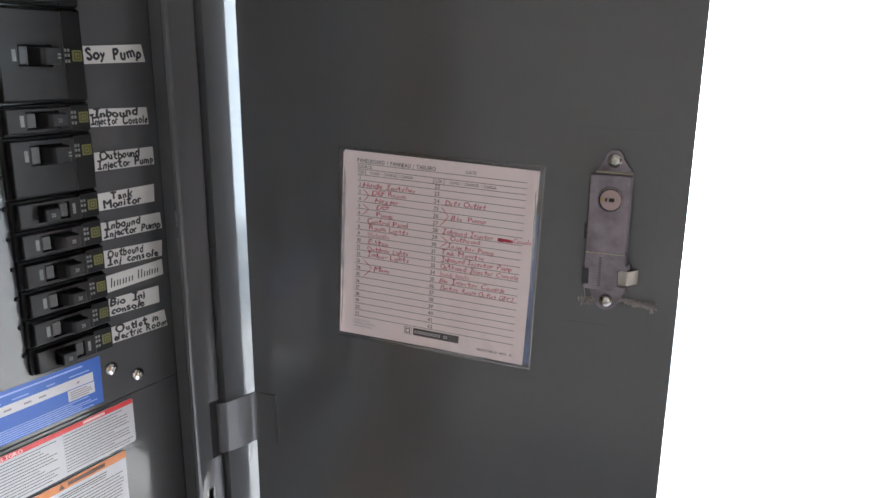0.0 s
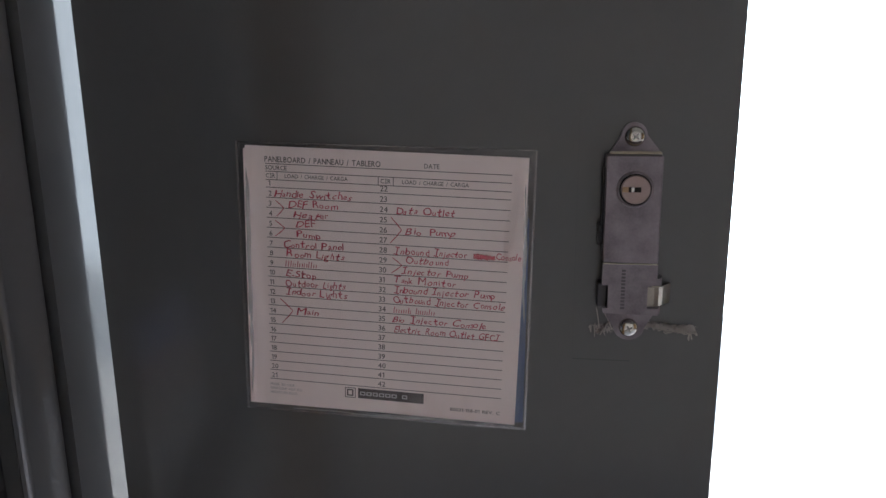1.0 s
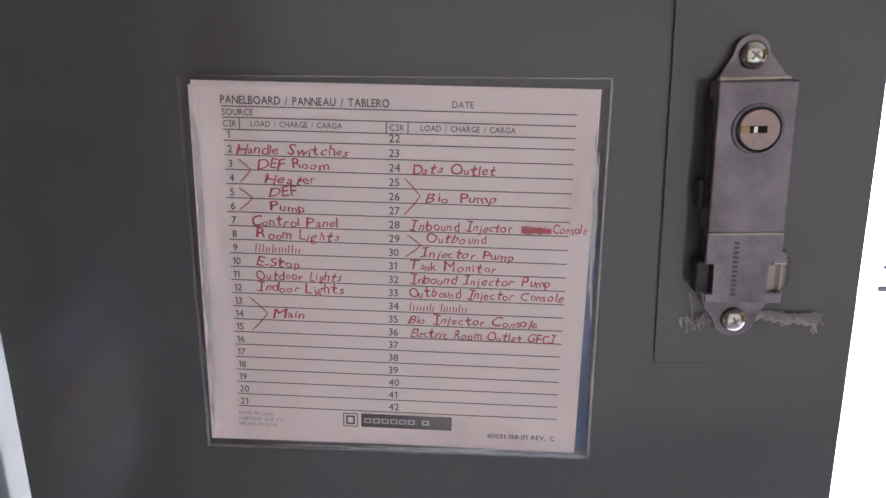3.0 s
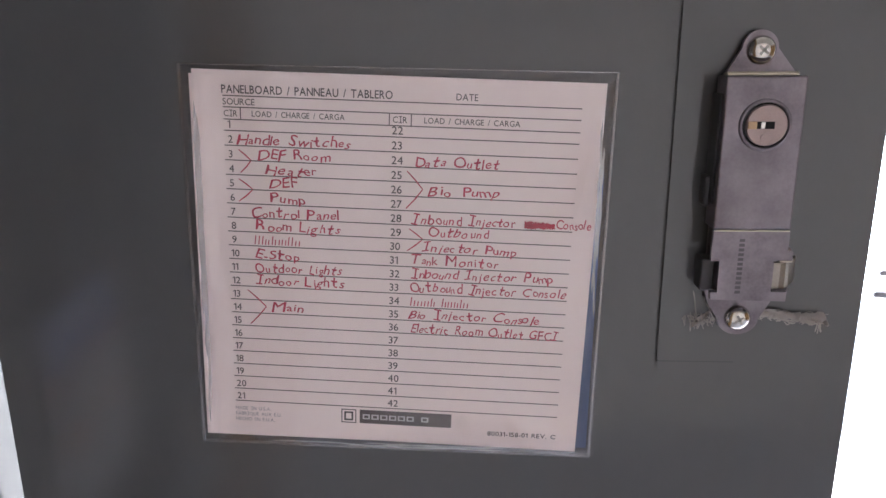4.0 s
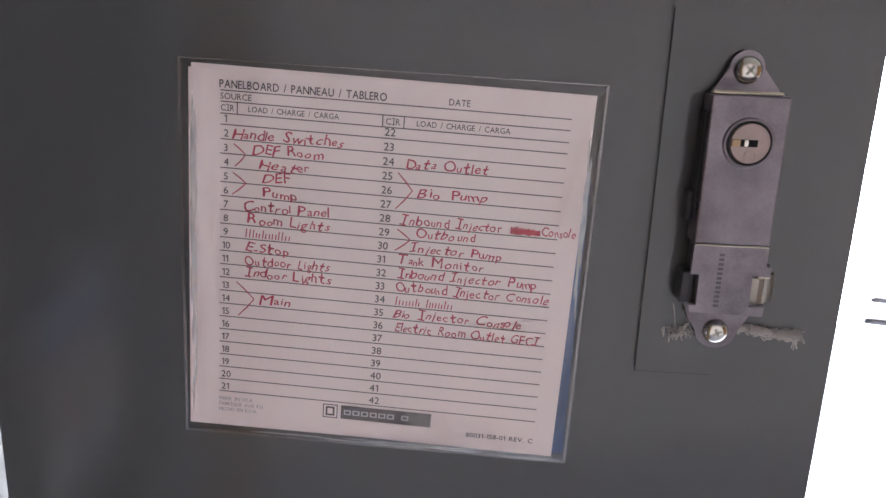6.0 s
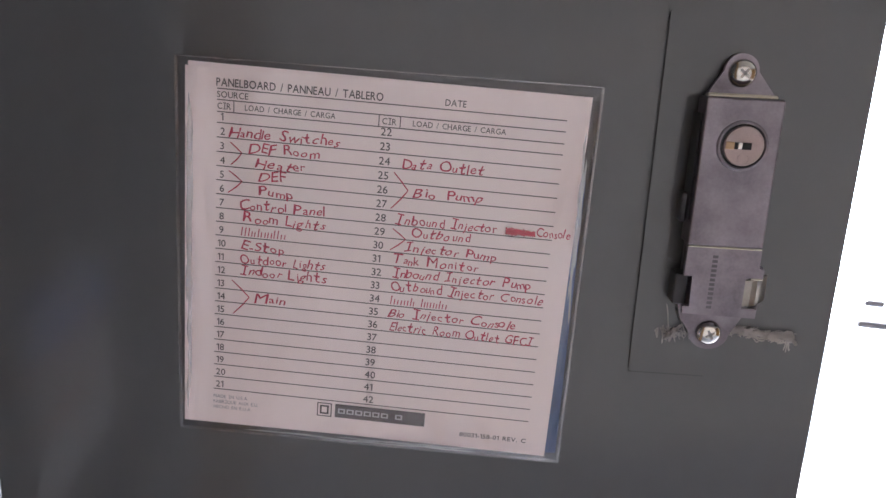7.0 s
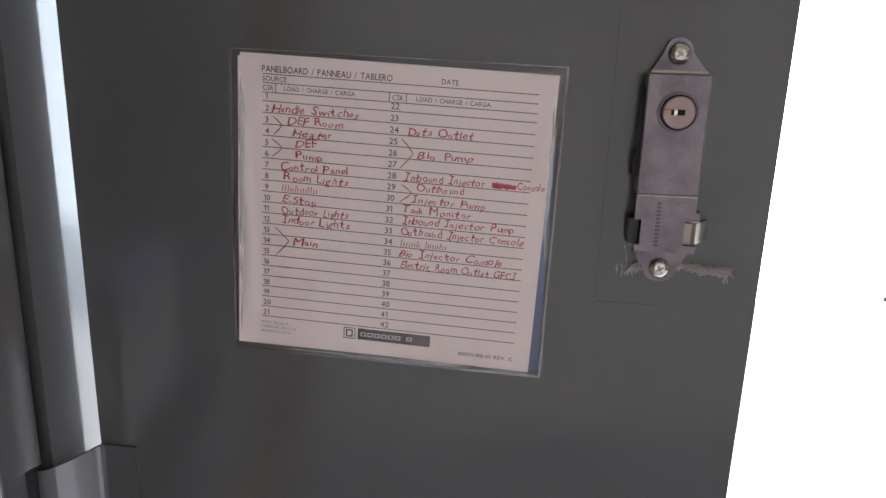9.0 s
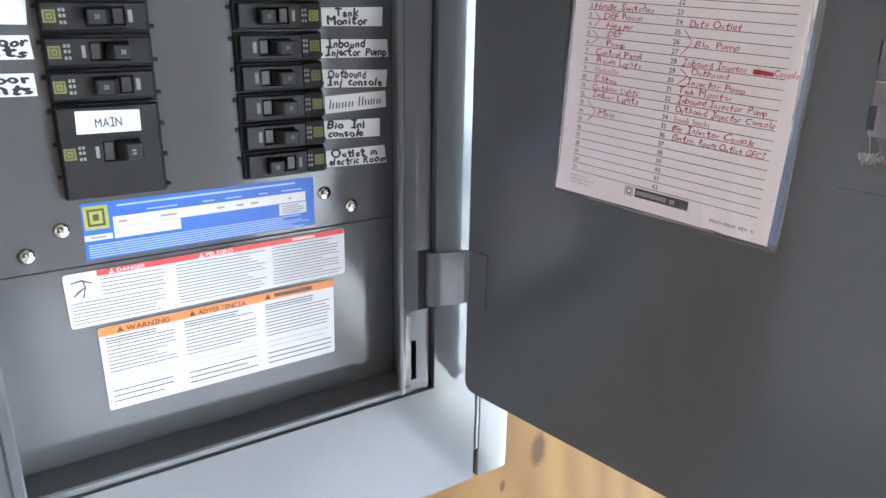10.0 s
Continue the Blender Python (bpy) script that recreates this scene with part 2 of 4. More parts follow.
def ribbon(bm, pts, width, y, taper=1.0):
    """A pen stroke: a narrow band along points (x, z)."""
    pts = [Vector(p) for p in pts]
    left, right = [], []
    for i, p in enumerate(pts):
        d = (pts[min(i + 1, len(pts) - 1)] - pts[max(i - 1, 0)]).normalized()
        w = width / 2 * (taper if i in (0, len(pts) - 1) else 1)
        s = Vector((-d.y, d.x)) * w
        left.append(bm.verts.new((p.x + s.x, y, p.y + s.y)))
        right.append(bm.verts.new((p.x - s.x, y, p.y - s.y)))
    for i in range(len(pts) - 1):
        bm.faces.new((left[i], left[i + 1], right[i + 1], right[i]))


def profile(bm, pts, z0, z1, thick=0.001):
    """Folded sheet metal: a line of (x, y) points drawn up from z0 to z1, with thickness."""
    pts = [Vector(p) for p in pts]
    off = []
    for i, p in enumerate(pts):
        d = (pts[min(i + 1, len(pts) - 1)] - pts[max(i - 1, 0)]).normalized()
        off.append(p + Vector((-d.y, d.x)) * thick)
    loop = pts + off[::-1]
    lo = [bm.verts.new((p.x, p.y, z0)) for p in loop]
    hi = [bm.verts.new((p.x, p.y, z1)) for p in loop]
    k = len(loop)
    for i in range(k):
        j = (i + 1) % k
        bm.faces.new((lo[i], lo[j], hi[j], hi[i]))
    m = len(pts)
    for i in range(m - 1):
        a, b, c, d = i, i + 1, k - 2 - i, k - 1 - i
        bm.faces.new((lo[a], lo[d], lo[c], lo[b]))
        bm.faces.new((hi[a], hi[b], hi[c], hi[d]))
    return bm


def lathe(bm, prof, cx, cz, y=0.0, seg=20):
    """A turned shape about the y axis at (cx, cz): rows of (radius, y)."""
    rings = []
    for r, h in prof:
        if r < 1e-6:
            rings.append([bm.verts.new((cx, y + h, cz))])
        else:
            rings.append([bm.verts.new((cx + r * math.cos(2 * math.pi * i / seg), y + h, cz + r * math.sin(2 * math.pi * i / seg))) for i in range(seg)])
    for a, b in zip(rings, rings[1:]):
        for i in range(seg):
            j = (i + 1) % seg
            q = [a[i % len(a)], a[j % len(a)], b[j % len(b)], b[i % len(b)]]
            q = [v for n, v in enumerate(q) if v not in q[:n]]
            if len(q) > 2:
                bm.faces.new(q)
    bmesh.ops.recalc_face_normals(bm, faces=bm.faces)
    return bm


def bend(bm, fn):
    for v in bm.verts:
        v.co = fn(v.co)
    return bm


GLYPHS = {}
# strokes that a hand or a plain grotesque adds to the built-in letters: x0, z0, x1, z1, width
EXTRA = {"1": ((0.02, 0.66, -0.14, 0.54, 0.08),), "I": ((-0.12, 0.70, 0.30, 0.70, 0.07), (-0.12, 0.02, 0.30, 0.02, 0.07)), "t": ((0.13, 0.10, 0.13, 0.70, 0.08), (-0.05, 0.43, 0.34, 0.45, 0.07))}
TALL, SHORT = "bdfhklt", "aceimnorsuvwxz"


def glyph(ch, weight):
    """Outline of one character of the built-in font as points and faces, height about 0.7 for capitals."""
    key = (ch, weight)
    if key not in GLYPHS:
        cu = bpy.data.curves.new("glyph", "FONT")
        cu.body, cu.size, cu.offset, cu.resolution_u = ch, 1.0, weight, 3
        tmp = bpy.data.objects.new("glyph", cu)
        scene.collection.objects.link(tmp)
        bpy.context.view_layer.update()
        me = bpy.data.meshes.new_from_object(tmp.evaluated_get(bpy.context.evaluated_depsgraph_get()))
        pts = [(v.co.x, v.co.y) for v in me.vertices]
        faces = [tuple(p.vertices) for p in me.polygons]
        bpy.data.objects.remove(tmp)
        bpy.data.curves.remove(cu)
        bpy.data.meshes.remove(me)
        if ch in EXTRA and pts:
            for x0, z0, x1, z1, w in EXTRA[ch]:
                left = min(p[0] for p in pts[:4]) if ch == "1" else 0.0
                n = len(pts)
                d = Vector((x1 - x0, z1 - z0)).normalized() * w / 2
                pts += [(left + x0 - d.y, z0 + d.x), (left + x0 + d.y, z0 - d.x), (left + x1 + d.y, z1 - d.x), (left + x1 - d.y, z1 + d.x)]
                faces.append((n, n + 1, n + 2, n + 3))
        GLYPHS[key] = (pts, faces)
    return GLYPHS[key]


def write(bm, text, x, z, height, y, width=0.0, weight=0.0, shake=0.0, slant=0.0, gap=0.10, drift=0.0, rnd=random.Random(5)):
    """Letters standing on the line z from x on; height of capitals; width: stretch to fit; shake: a hand's unevenness."""
    placed, pen = [], 0.0
    for ch in text:
        if ch == " ":
            pen += 0.34 + gap
            continue
        pts, faces = glyph(ch, -0.006 if shake else min(weight, 0.0))
        if not pts:
            continue
        x0, x1 = min(p[0] for p in pts), max(p[0] for p in pts)
        size = 1 + rnd.uniform(-0.12, 0.12) * shake
        if shake:
            size *= 1.18 if ch.isupper() else 1.10 if ch in TALL else 0.96 if ch in SHORT else 1.0
        turn = rnd.uniform(-0.09, 0.09) * shake
        lift = rnd.uniform(-0.07, 0.07) * shake
        lean = slant + rnd.uniform(-0.07, 0.07) * shake
        w1, w2, w3 = (rnd.uniform(0, 6.28) for _ in range(3))
        out = []
        for px, pz in pts:
            qx, qz = (px - x0) * size, pz * size
            if shake:
                qx += shake * 0.045 * math.sin(5 * qz + w1) + shake * 0.02 * math.sin(9 * qz + w3)
                qz += shake * 0.045 * math.sin(5 * qx + w2)
            qx += lean * qz
            out.append((pen + qx * math.cos(turn) - qz * math.sin(turn), lift + qz * math.cos(turn) + qx * math.sin(turn)))
        placed.append((out, faces))
        pen += (x1 - x0) * size + gap * (1 + rnd.uniform(-0.5, 0.5) * shake)
    total = max(pen - gap, 0.01)
    sz = height / 0.70
    sx = width / total if width else sz
    strikes = [(0, 0)] if weight <= 0 else [(0, 0), (weight, 0), (-weight, 0), (0, weight), (0, -weight)]
    for k, (ox, oz) in enumerate(strikes):
        for out, faces in placed:
            vs = [bm.verts.new((x + (px + ox) * sx, y - 0.00002 * k, z + (pz + oz) * sz + drift * px * sx)) for px, pz in out]
            for f in faces:
                try:
                    bm.faces.new([vs[i] for i in f])
                except ValueError:
                    pass
    return bm


def bar(bm, x0, x1, z0, z1, y):
    quad(bm, [(x0, z0), (x1, z0), (x1, z1), (x0, z1)], y)


def screw(parent, x, y, z, r=0.0048, turn=0.4, label="bright zinc pan-head screw"):
    """A pan-head screw, the shade of its cross recess laid on as a flat darker cross; y is the surface that it is
    driven into.
    """
    bm = lathe(bmesh.new(), [(r * 1.02, 0), (r, -0.0006), (r * 0.93, -0.0015), (r * 0.72, -0.0023), (r * 0.42, -0.0027), (0, -0.0028)], x, z, y, 24)
    head = part("screw", bm, SCREW, parent, label, smooth=True)
    # flat cross on the head, its darker colour giving the recess's shade
    bm = bmesh.new()
    for a in (turn, turn + math.pi / 2):
        d, s = Vector((math.cos(a), math.sin(a))) * r * 0.42, Vector((-math.sin(a), math.cos(a))) * r * 0.11
        quad(bm, [(x + p.x, z + p.y) for p in (d + s, -d + s, -d - s, d - s)], y - 0.00285)
    part("painted_recess", bm, RECESS, head)
    return head


def ticks(bm, x0, x1, z, height, width, y, rnd, slope=0.0):
    """A word that stays unwritten: short upright bars of its length and height."""
    x, k = x0, 0
    while x < x1 - width:
        h = height * (1.0 if k == 0 else rnd.choice((0.55, 0.6, 0.65, 0.95)))
        zb = z + slope * (x - x0)
        quad(bm, [(x, zb), (x + width, zb), (x + width + h * 0.12, zb + h), (x + h * 0.12, zb + h)], y)
        x += rnd.uniform(0.30, 0.42) * height
        k += 1


# ---- the room ----
def slab(name, x0, x1, y0, y1, z0, z1, mat, label, category, kind="structure"):
    ob = part(name, box(bmesh.new(), x0, x1, y0, y1, z0, z1), mat)
    ob.matrix_world = PANEL
    return tagged(ob, label, category, kind=kind)


slab("wall_north", LEFT_X - 0.1, END_X + 0.1, BACK_Y, BACK_Y + 0.018, 0, CEIL, WOOD, "knotty pine plywood backboard wall behind the panelboard", "wall")
# west and south walls are unseen; materials picked for their bounce light
slab("wall_west", LEFT_X - 0.1, LEFT_X, FRONT_Y - 0.1, BACK_Y, 0, CEIL, WARM_BOARD, "unseen plain side wall added to bounce warm light on the door", "wall")
slab("wall_south", LEFT_X, END_X + 0.1, FRONT_Y - 0.1, FRONT_Y, 0, CEIL, WOOD, "unseen plywood wall added to dim the bounce on the panelboard", "wall")
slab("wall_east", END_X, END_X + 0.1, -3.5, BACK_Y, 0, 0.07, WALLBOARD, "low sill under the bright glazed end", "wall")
# unseen pier and header, added to limit sun and daylight in the room
slab("unseen_pier", END_X, END_X + 0.1, FRONT_Y, -3.5, 0, 2.25, WALLBOARD, "unseen pier added to narrow the light from the glazed opening", "wall")
slab("unseen_header", END_X, END_X + 0.1, FRONT_Y, BACK_Y, 2.25, CEIL, WALLBOARD, "unseen header added to cut the light over the glazed opening", "wall")
slab("floor", LEFT_X - 0.1, END_X + 0.1, FRONT_Y - 0.1, BACK_Y + 0.018, -0.1, 0, CONCRETE, "bare gray concrete floor", "floor")
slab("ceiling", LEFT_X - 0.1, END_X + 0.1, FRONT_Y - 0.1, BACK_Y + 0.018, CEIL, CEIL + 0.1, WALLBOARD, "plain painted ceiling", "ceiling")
slab("ground", -60, 60, -60, 60, -0.16, -0.11, PALE_CONCRETE, "pale concrete ground outside", "ground")

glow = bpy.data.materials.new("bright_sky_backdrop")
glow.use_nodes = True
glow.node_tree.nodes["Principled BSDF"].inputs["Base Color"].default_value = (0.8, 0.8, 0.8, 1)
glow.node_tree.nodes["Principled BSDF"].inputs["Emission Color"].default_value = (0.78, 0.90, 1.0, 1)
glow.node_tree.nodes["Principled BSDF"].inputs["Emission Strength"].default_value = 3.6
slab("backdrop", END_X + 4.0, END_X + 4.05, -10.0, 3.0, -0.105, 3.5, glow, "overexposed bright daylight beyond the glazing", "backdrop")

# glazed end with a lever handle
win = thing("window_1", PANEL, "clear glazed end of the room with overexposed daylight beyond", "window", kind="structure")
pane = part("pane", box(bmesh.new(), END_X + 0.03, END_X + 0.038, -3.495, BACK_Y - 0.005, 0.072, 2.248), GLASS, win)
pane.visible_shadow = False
HX, HY, HZ = END_X + 0.02, -0.593, 1.166
bm = bmesh.new()
box(bm, HX - 0.062, HX - 0.050, HY - 0.110, HY, HZ - 0.005, HZ + 0.005, 0.003, 2)
box(bm, HX - 0.05, HX + 0.012, HY - 0.108, HY - 0.095, HZ - 0.005, HZ + 0.005, 0.002, 2)
part("lever_handle", bm, ALU, win, "gray metal lever handle")
bm = bmesh.new()
box(bm, HX - 0.030, HX + 0.012, HY - 0.040, HY - 0.014, HZ + 0.018, HZ + 0.027, 0.003, 2)
part("thumb_turn", bm, ALU, win, "small gray thumb turn")

# ---- the panelboard ----
TRIM_Z0, TRIM_Z1 = 1.064, 1.936
OPEN_X0, OPEN_X1, OPEN_Z0, OPEN_Z1 = -0.3435, -0.0258, 1.1668, 1.8325
DEAD = 0.0308          # depth of the dead front behind the trim
panel = thing("panelboard", PANEL, "gray enamelled electrical panelboard with its hinged door standing open", "electrical panel")

bm = bmesh.new()
T = 0.002
box(bm, -0.435, OPEN_X0, 0, T, TRIM_Z0, TRIM_Z1)
box(bm, OPEN_X1, 0.0155, 0, T, TRIM_Z0, TRIM_Z1)
box(bm, OPEN_X0, OPEN_X1, 0, T, TRIM_Z0, OPEN_Z0)
box(bm, OPEN_X0, OPEN_X1, 0, T, OPEN_Z1, TRIM_Z1)
bmesh.ops.remove_doubles(bm, verts=bm.verts, dist=1e-5)
# folded edges of the trim's outer rim and of its opening
profile(bm, [(-0.435, 0.0), (-0.4375, 0.001), (-0.4385, 0.004), (-0.4385, 0.016)], TRIM_Z0, TRIM_Z1, 0.0012)
box(bm, -0.435, 0.0155, T, 0.014, TRIM_Z0, TRIM_Z0 + 0.0015)
box(bm, OPEN_X1, OPEN_X1 + 0.0012, T, 0.010, OPEN_Z0, OPEN_Z1)
box(bm, OPEN_X0, OPEN_X1, T, 0.010, OPEN_Z0 - 0.0012, OPEN_Z0)
box(bm, OPEN_X0, OPEN_X1, 0.0034, 0.0044, OPEN_Z0 - 0.0008, OPEN_Z0 + 0.0016)
part("trim_plate", bm, PAINT, panel)

# fixed rim beyond the long hinge, with a rolled edge
bm = bmesh.new()
profile(bm, [(0.0205, 0.010), (0.0205, 0.0012), (0.0215, 0.0002), (0.044, 0.0), (0.050, 0.0008), (0.0545, 0.0030), (0.0575, 0.0070), (0.0585, 0.012), (0.0585, 0.030)], TRIM_Z0, TRIM_Z1, 0.0014)
part("hinge_rim", bm, PAINT, panel, smooth=True)
leaf = part("long_hinge", box(bmesh.new(), 0.0160, 0.0204, 0.0016, 0.0022, TRIM_Z0 + 0.028, TRIM_Z1 - 0.028), PAINT, panel, "slim painted piano hinge")
z = TRIM_Z0 + 0.030
k = 0
while z < TRIM_Z1 - 0.03:
    bm = bmesh.new()
    r = [(0.0019 * math.cos(a), 0.0019 * math.sin(a)) for a in [i * math.pi / 6 for i in range(12)]]
    lo = [bm.verts.new((0.0183 + (0.0006 if k % 2 else 0) + px, 0.0012 + py, z)) for px, py in r]
    hi = [bm.verts.new((v.co.x, v.co.y, z + 0.053)) for v in lo]
    for i in range(12):
        bm.faces.new((lo[i], lo[(i + 1) % 12], hi[(i + 1) % 12], hi[i]))
    bm.faces.new(lo[::-1])
    bm.faces.new(hi)
    part("hinge_knuckle", bm, PAINT, leaf)
    z += 0.0555
    k += 1

# box behind the trim
bm = bmesh.new()
profile(bm, [(-0.425, BACK_Y - 0.001), (-0.425, 0.016)], TRIM_Z0 + 0.008, TRIM_Z1 - 0.008, -0.0015)
profile(bm, [(0.052, 0.016), (0.052, BACK_Y - 0.001)], TRIM_Z0 + 0.008, TRIM_Z1 - 0.008, -0.0015)
box(bm, -0.425, 0.052, 0.016, BACK_Y - 0.001, TRIM_Z0 + 0.008, TRIM_Z0 + 0.0095)
box(bm, -0.425, 0.052, 0.016, BACK_Y - 0.001, TRIM_Z1 - 0.0095, TRIM_Z1 - 0.008)
part("enclosure_box", bm, PAINT, panel)

# jambs round the dead front
bm = bmesh.new()
full = [(-0.0455, DEAD), (-0.0455, 0.0062), (-0.0560, 0.0060), (-0.0570, 0.0040), (-0.0562, 0.0022), (-0.0544, 0.0014), (-0.0522, 0.0018), (-0.0506, 0.0036), (-0.0352, 0.0036), (-0.0327, 0.0026), (-0.0300, 0.0030), (-0.0280, 0.0050), (-0.0274, 0.014)]
left = full[:8] + [(-0.0458, 0.0036)]
right = [(-0.0406, 0.0036)] + full[8:]
short = full[:8] + [(-0.0394, 0.0036)]
za = OPEN_Z0 + 0.001
for s0, s1, shapes in ((za, 1.1782, [full]), (1.1782, 1.2122, [left, right]), (1.2122, 1.2375, [full]), (1.2375, 1.2865, [short]), (1.2865, 1.700, [full]), (1.700, 1.749, [short]), (1.749, OPEN_Z1 - 0.001, [full])):
    for sh in shapes:
        profile(bm, sh, s0, s1, 0.0012)
part("hinge_jamb", bm, PAINT, panel, "folded jamb with a punched slot", smooth=True)
bm = bmesh.new()
profile(bm, [(-0.3432, 0.016), (-0.3430, 0.006), (-0.3240, 0.0045), (-0.3222, 0.0020), (-0.3170, 0.0015), (-0.3158, 0.0035), (-0.3156, DEAD)], za, OPEN_Z1 - 0.001, 0.0012)
part("latch_jamb", bm, PAINT, panel)
for name, zz, s in (("lower_jamb", OPEN_Z0 - 0.0012, 1), ("upper_jamb", OPEN_Z1, -1)):
    bm = bmesh.new()
    rows = [(zz + s * 0.0022, 0.014), (zz + s * 0.0024, 0.0040), (zz + s * 0.0032, 0.0022), (zz + s * 0.0068, 0.0022), (zz + s * 0.0080, 0.0034), (zz + s * 0.0082, DEAD)]
    for (a, ya), (b, yb) in zip(rows, rows[1:]):
        bm.faces.new([bm.verts.new(v) for v in ((-0.3156, ya, a), (-0.0462, ya, a), (-0.0462, yb, b), (-0.3156, yb, b))])
    bmesh.ops.remove_doubles(bm, verts=bm.verts, dist=1e-6)
    bmesh.ops.recalc_face_normals(bm, faces=bm.faces)
    part(name, bm, PAINT, panel)
# black plates fill the hinge slots, their shade put in as colour
for z0 in (1.2402, 1.7027):
    part("slot_shade", box(bmesh.new(), -0.0396, -0.0312, 0.0042, 0.0048, z0 - 0.0018, z0 + 0.0458), BLACK, panel, "black plate as the shade in the slot where the hinge strap enters the jamb")
# dark sheet added close behind the dead front as the box's inner shade
part("inner_shade_sheet", box(bmesh.new(), -0.424, 0.0515, DEAD + 0.012, DEAD + 0.013, TRIM_Z0 + 0.010, TRIM_Z1 - 0.010), DARK, panel)

# dead front in two plates that meet in a seam
SEAM = 1.3075
for name, z0, z1 in (("dead_front", SEAM + 0.0003, 1.690), ("lower_cover", OPEN_Z0 + 0.0015, SEAM - 0.0003), ("upper_cover", 1.6906, OPEN_Z1 - 0.0015)):
    y = DEAD if name == "dead_front" else DEAD + 0.0008
    part(name, box(bmesh.new(), -0.344, -0.0458, y, y + 0.0016, z0, z1, 0.0005), PAINT, panel)
for sx, sz, a in ((-0.1020, 1.3332, 0.3), (-0.0809, 1.3208, 1.0), (-0.2722, 1.3319, 0.7), (-0.2926, 1.3191, 0.2), (-0.1020, 1.664, 0.3), (-0.2722, 1.664, 0.7)):
    screw(panel, sx, DEAD, sz, 0.0049, a)
screw(panel, -0.3330, 0.0045, 1.1748, 0.0050, 0.9)

# the door, open; its inner face lies at y = 0 in the world
DW, DZ0, DZ1 = 0.323, 1.1615, 1.8385
TO_DOOR = PANEL.inverted()
bm = sheet([(0, DZ0), (DW, DZ0), (DW, DZ1), (0, DZ1)], 0.0016, 0.010, 0.0016, 5)
box(bm, DW - 0.0016, DW - 0.0002, 0.0016, 0.013, DZ0 + 0.012, DZ1 - 0.012)
box(bm, 0.012, DW - 0.012, 0.0016, 0.013, DZ0 + 0.0002, DZ0 + 0.0016)
box(bm, 0.012, DW - 0.012, 0.0016, 0.013, DZ1 - 0.0016, DZ1 - 0.0002)
door = part("door", bm, PAINT, panel, "gray enamelled panel door standing open")
door.matrix_local = TO_DOOR
for z0 in (1.2400, 1.7025):
    hp = [PANEL @ Vector((*p, 0)) for p in ((-0.0322, 0.0040), (-0.0318, 0.0010), (-0.0298, -0.0010), (-0.0265, -0.0026), (-0.019, -0.0048), (-0.0090, -0.0070), (-0.0065, -0.0075))]
    hp = [(p.x, p.y) for p in hp] + [(0.0012, -0.0026), (0.0026, -0.0017), (0.0030, -0.0016), (0.0034, -0.0016), (0.0198, -0.0016), (0.0204, -0.0016)]
    bm = profile(bmesh.new(), hp, z0, z0 + 0.0435, 0.0016)
    part("hinge_strap", bm, PAINT, door, "bent sheet-metal hinge strap", smooth=True)
part("lock_plate", sheet([(0.2518, 1.3830), (0.3050, 1.3830), (0.3050, 1.5130), (0.2518, 1.5130)], 0.0017, 0.001, 0.0, 2), PAINT, door, "flat painted lock plate welded to the door")

# flat dark strip stands in for the shadow line below the welded plate
part("shade_seam", box(bmesh.new(), 0.2520, 0.2800, -0.0006, 0.0002, 1.3821, 1.3829), DARK, door, "dark strip painted as the shadow line along the welded plate")

# ---- the lock on the door ----
lock = thing("door_lock", pose(0, 0, 0), "dull zinc-plated panel lock screwed to the door's inner face", "lock")
Y = -0.0017
bm = bmesh.new()
# flange: a strip with rounded, narrowing ends
outline = []
for i in range(13):
    a = math.pi * i / 12
    outline.append((0.2766 + 0.0058 * math.cos(a), 1.4940 + 0.0058 * math.sin(a)))
outline += [(0.2655, 1.4852), (0.2655, 1.4120), (0.2675, 1.4060)]
for i in range(13):
    a = math.pi + math.pi * i / 12
    outline.append((0.2782 + 0.0072 * math.cos(a), 1.4010 + 0.0060 * math.sin(a)))
outline += [(0.2895, 1.4085), (0.2895, 1.4120), (0.2893, 1.4856)]
f = [bm.verts.new((x, -0.0052, z)) for x, z in outline]
b = [bm.verts.new((x, -0.0036, z)) for x, z in outline]
bm.faces.new(f)
bm.faces.new(b[::-1])
for i in range(len(f)):
    j = (i + 1) % len(f)
    bm.faces.new((f[j], f[i], b[i], b[j]))
bmesh.ops.recalc_face_normals(bm, faces=bm.faces)
part("mounting_flange", bm, STEEL, lock)
part("spacer_block", box(bmesh.new(), 0.2660, 0.2865, -0.0037, Y, 1.4080, 1.4860, 0.0006), STEEL_DARK, lock)
part("lock_body", box(bmesh.new(), 0.2637, 0.2889, -0.0150, -0.0050, 1.4358, 1.4855, 0.0006, 2), STEEL, lock, "dull zinc-plated lock case")
notched = [(0.2650, 1.4112), (0.2900, 1.4108), (0.2902, 1.4142), (0.2849, 1.4142), (0.2849, 1.4252), (0.2908, 1.4252), (0.2908, 1.4282), (0.2890, 1.4288), (0.2890, 1.4352), (0.2640, 1.4352), (0.2640, 1.4248), (0.2668, 1.4248), (0.2670, 1.4138), (0.2646, 1.4138)]
bm = sheet(notched, 0.0018, 0, -0.0128)
box(bm, 0.2672, 0.2847, -0.0129, -0.0050, 1.4114, 1.4356)
part("lower_cover", bm, STEEL, lock, "notched steel cover over the latch")
# thin lighter strips paint the highlights along the folds
part("bent_edge", box(bmesh.new(), 0.2640, 0.2888, -0.01515, -0.0142, 1.4352, 1.4357, 0.0002), STEEL_EDGE, lock, "bright strip put in as the highlight on the lock case's fold")
part("top_fold", box(bmesh.new(), 0.2656, 0.2890, -0.0080, -0.0052, 1.4852, 1.4866, 0.0005), STEEL_EDGE, lock)
